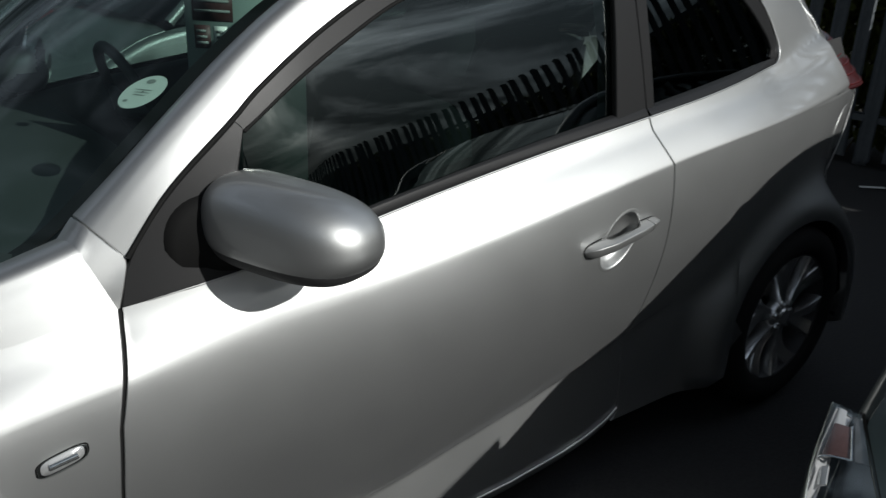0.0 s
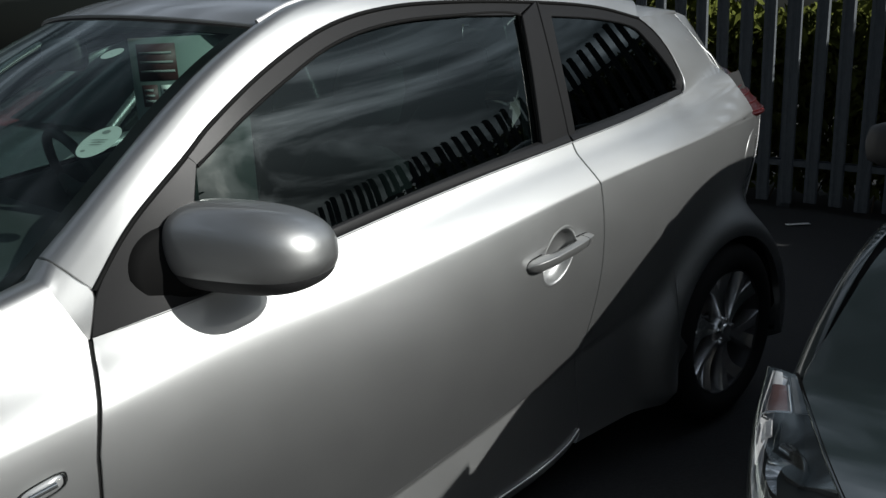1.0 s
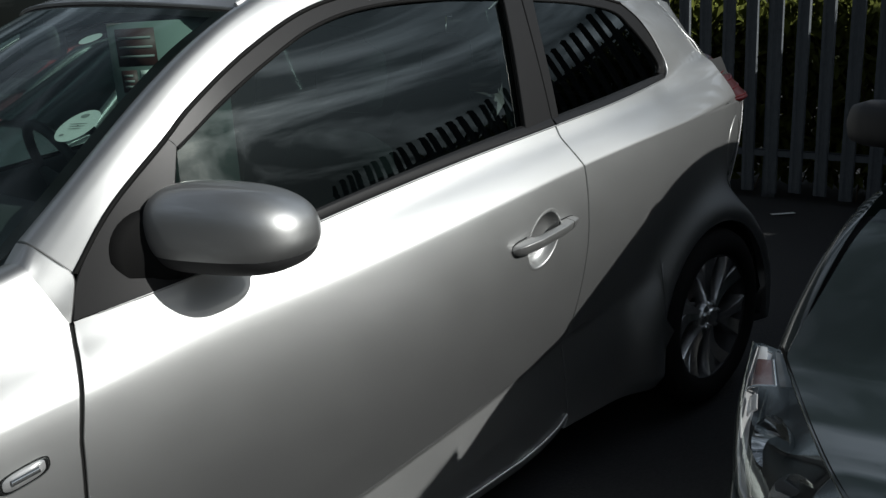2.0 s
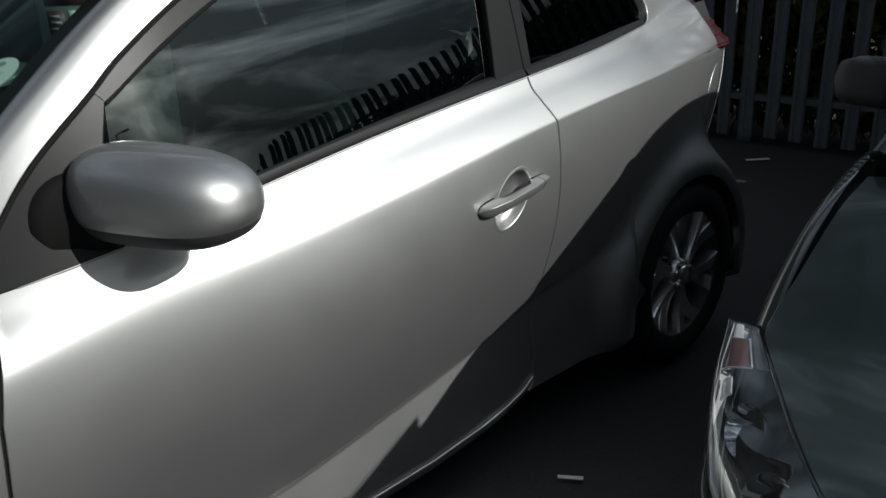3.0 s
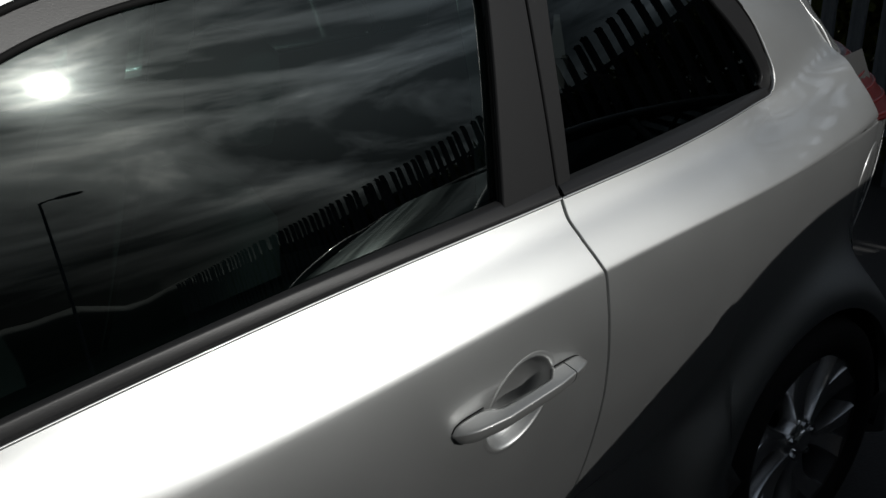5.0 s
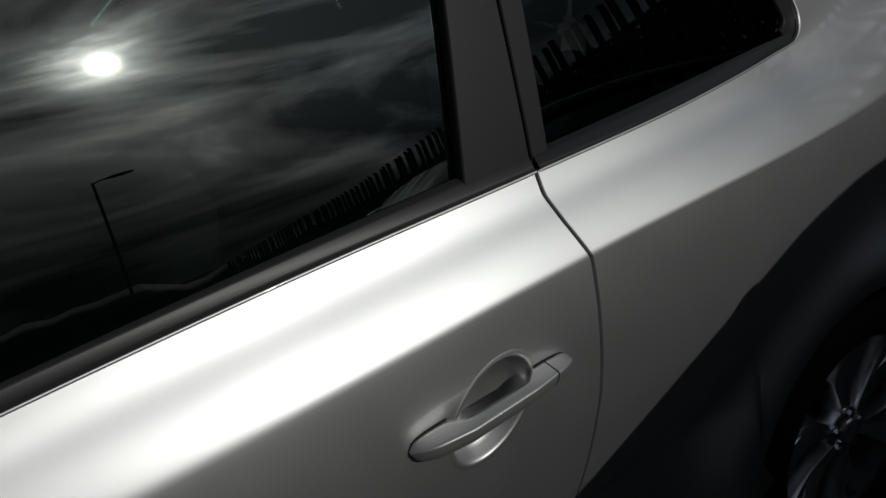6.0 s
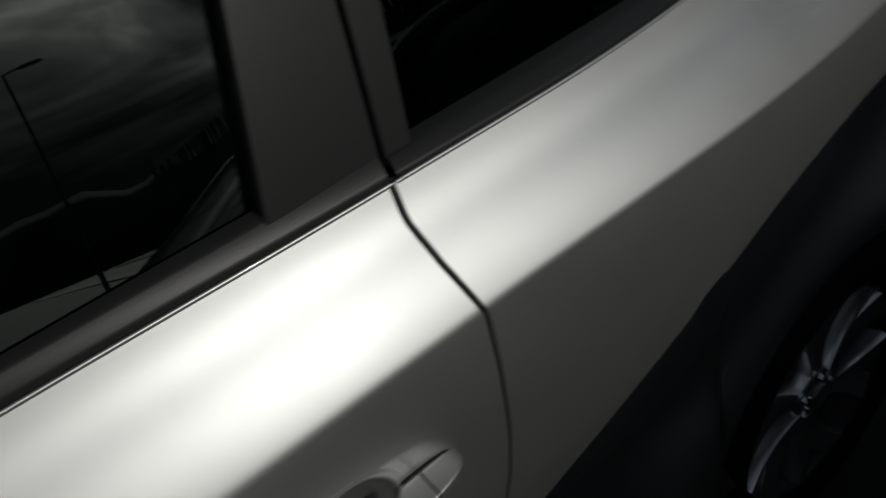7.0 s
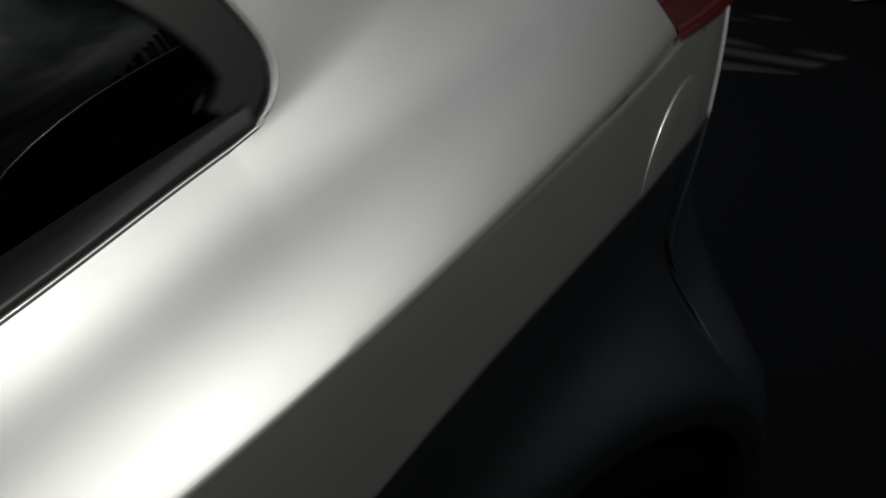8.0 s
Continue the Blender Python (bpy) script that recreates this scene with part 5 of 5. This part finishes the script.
def pale(h):
    """A W-section steel pale with a triple-pointed, split head."""
    B = Build()
    prof = [(-0.046, 0.014), (-0.041, -0.006), (-0.018, -0.010), (-0.008, -0.002), (0.008, -0.002), (0.018, -0.010), (0.041, -0.006), (0.046, 0.014)]
    zs = [0.05, 0.6, 1.2, h - 0.10]
    rows = [[(p[1], p[0], z) for p in prof] for z in zs]
    rows.append([(p[1], p[0] * 0.9, h - 0.05 + 0.03 * (abs(abs(p[0]) - 0.028) < 0.016)) for p in prof])
    rows.append([(p[1] - 0.012, p[0] * 1.1, h + 0.015 * (abs(p[0]) < 0.01) - 0.02 * (abs(p[0]) > 0.043)) for p in prof])
    B.grid(rows)
    back = [[(x + 0.003, y, z) for x, y, z in r] for r in rows]
    B.grid(back)
    return B


fence = thing("palisade_fence", "dark weathered steel palisade fence along the car park", "fence")
base = part("pale", pale(2.95), STEEL, fence, smooth=False)
base.location = (FX, -16.0, 0.0)
for i in range(1, 162):
    p = new("pale", base.data)
    p.parent = fence
    p.location = (FX + random.uniform(-0.004, 0.004), -16.0 + 0.18 * i, random.uniform(-0.015, 0.01))
    p.rotation_euler = (random.uniform(-0.008, 0.008), random.uniform(-0.01, 0.01), random.uniform(-0.1, 0.1))
for z in (0.335, 2.55):
    B = Build()
    B.box(FX + 0.010, -16.2, z - 0.025, FX + 0.016, 13.0, z + 0.025)
    B.box(FX + 0.010, -16.2, z + 0.019, FX + 0.055, 13.0, z + 0.025)
    part("rail", B, STEEL, fence, smooth=False)
for k in range(11):
    B = Build()
    y = -15.0 + 2.75 * k
    B.box(FX + 0.06, y - 0.05, -0.02, FX + 0.066, y + 0.05, 2.62)
    B.box(FX + 0.06, y - 0.004, -0.02, FX + 0.14, y + 0.004, 2.62)
    part("post", B, STEEL, fence, smooth=False)


# ---- hedge and road beyond the fence ----
def leaves(name, n, spot, size, label, material=LEAF):
    rng = np.random.default_rng(5)
    V, F = [], []
    for i in range(n):
        p, s = spot(rng), size * rng.uniform(0.5, 1.4)
        a = Euler(rng.uniform(-math.pi, math.pi, 3)).to_matrix()
        o = len(V)
        for q in ((-1, 0, 0), (-0.3, 0.45, 0.12), (1, 0, 0), (-0.3, -0.45, 0.12)):
            V.append(list(Vector(p) + a @ (Vector(q) * s)))
        F += [(o, o + 1, o + 2), (o, o + 2, o + 3)]
    me = bpy.data.meshes.new(name)
    me.from_pydata(V, [], F)
    me.materials.append(material)
    return tagged(new(name, me), label, "plants", kind="stuff")


def hedge_spot(r):
    y = r.uniform(-14, 11)
    clump = 0.5 + 0.5 * noise.noise(Vector((y * 0.9, 0.0, 7.0)))
    tall = min(max((0.3 - y) / 1.6, 0.0), 1.0)
    top = 0.7 + 1.5 * clump + (1.75 - 1.1 * clump) * tall
    z = r.uniform(0.02, 1.0) ** 0.75 * top
    return (FX + 0.15 + r.gamma(2.0, 0.22), y, z)


leaves("hedge", 115000, hedge_spot, 0.056, "yellow-green bramble and ivy leaves behind the fence")
B = Build()
rng = np.random.default_rng(3)
for i in range(160):
    y, x = rng.uniform(-14, 11), FX + rng.uniform(0.15, 0.8)
    h = 0.8 + 1.2 * (0.5 + 0.5 * noise.noise(Vector((y * 0.9, 0.0, 7.0)))) + 0.9 * min(max((0.3 - y) / 1.6, 0.0), 1.0)
    pts = [(x, y, 0)]
    for k in range(1, 6):
        q = pts[-1]
        pts.append((q[0] + rng.normal(0, 0.05), q[1] + rng.normal(0, 0.07), h * k / 5))
    B.tube(pts, list(np.linspace(0.006, 0.0015, 6)), 5, False)
tagged(solo("hedge_stems", B, BARK, "thin brown bramble stems behind the fence", "plants"), kind="stuff")
B = Build()
B.box(FX + 1.6, -80, -0.05, FX + 2.8, 80, 0.07, 0.01)
solo("kerb", B, CONCRETE, "pale concrete kerb beyond the fence", "kerb", kind="structure")
B = Build()
B.box(FX + 2.8, -80, -0.05, FX + 9.5, 80, 0.004)
solo("road", B, ROADGREY, "grey road beyond the fence", "road", kind="structure")
B = Build()
B.box(FX + 9.5, -80, -0.05, FX + 60, 80, 0.12, 0.01)
solo("verge", B, GRASS, "grass verge across the road", "ground", kind="structure")

# distant wooded ridge on the sunny side
B = Build()
xs = np.linspace(-320, 320, 200)
top = np.array([15 + 5 * noise.noise(Vector((x * 0.02, 3, 0))) + 3.0 * noise.noise(Vector((x * 0.11, 8, 0))) + 1.2 * noise.noise(Vector((x * 0.5, 2, 0))) for x in xs])
B.grid([np.stack([xs, 0 * xs - 118, 0 * xs - 0.1], -1), np.stack([xs, -122 - 0 * xs, top * 0.7], -1), np.stack([xs, -128 - 0 * xs, top], -1), np.stack([xs, -170 - 0 * xs, top * 0.6], -1)])
solo("backdrop", B, RIDGE, "dark distant wooded ridge beyond the car park", "hill", kind="structure")

# lamp post across the car park
LX, LY, LH = 4.85, -21.0, 8.3
B = Build()
B.tube([(LX, LY, 0), (LX, LY, 1.0), (LX, LY, 1.05), (LX, LY, LH - 0.05)], [0.075, 0.075, 0.05, 0.04], 14)
post = thing("lamp_post", "tall dark steel lamp post with a single lantern arm", "street lamp")
part("column", B, STEEL, post)
B = Build()
B.tube([(LX, LY, LH - 0.08), (LX + 0.2, LY, LH), (LX + 0.45, LY, LH + 0.05)], 0.035, 8)
part("arm", B, STEEL, post)
part("lantern", blob((1, 0, 0.12), (0, 1, 0), (0, 0, 1), (LX + 0.75, LY, LH + 0.09), [(t_, 0.14 * k_, 0.05 * k_, 0.06 * k_, 0, 0) for t_, k_ in ((-0.36, 0.4), (-0.28, 0.9), (0.1, 1.0), (0.3, 0.7), (0.36, 0.2))], 2.6, 18), STEEL, post)

# slips of litter on the asphalt
for x, y, a, l, w in ((1.827, -0.072, 125, 0.07, 0.007), (5.54, 1.15, -40, 0.16, 0.018)):
    B = Build()
    B.box(-l / 2, -w, 0.0, l / 2, w, 0.002)
    s = solo("paper_scrap", B, PAPER, "small pale scrap of paper lying on the asphalt", "litter", "paper scraps", smooth=False)
    s.matrix_world = pose(x, y, 0.006, 0, 0, a)
for o in (WHEEL, *WHEEL.children_recursive):
    bpy.data.objects.remove(o)
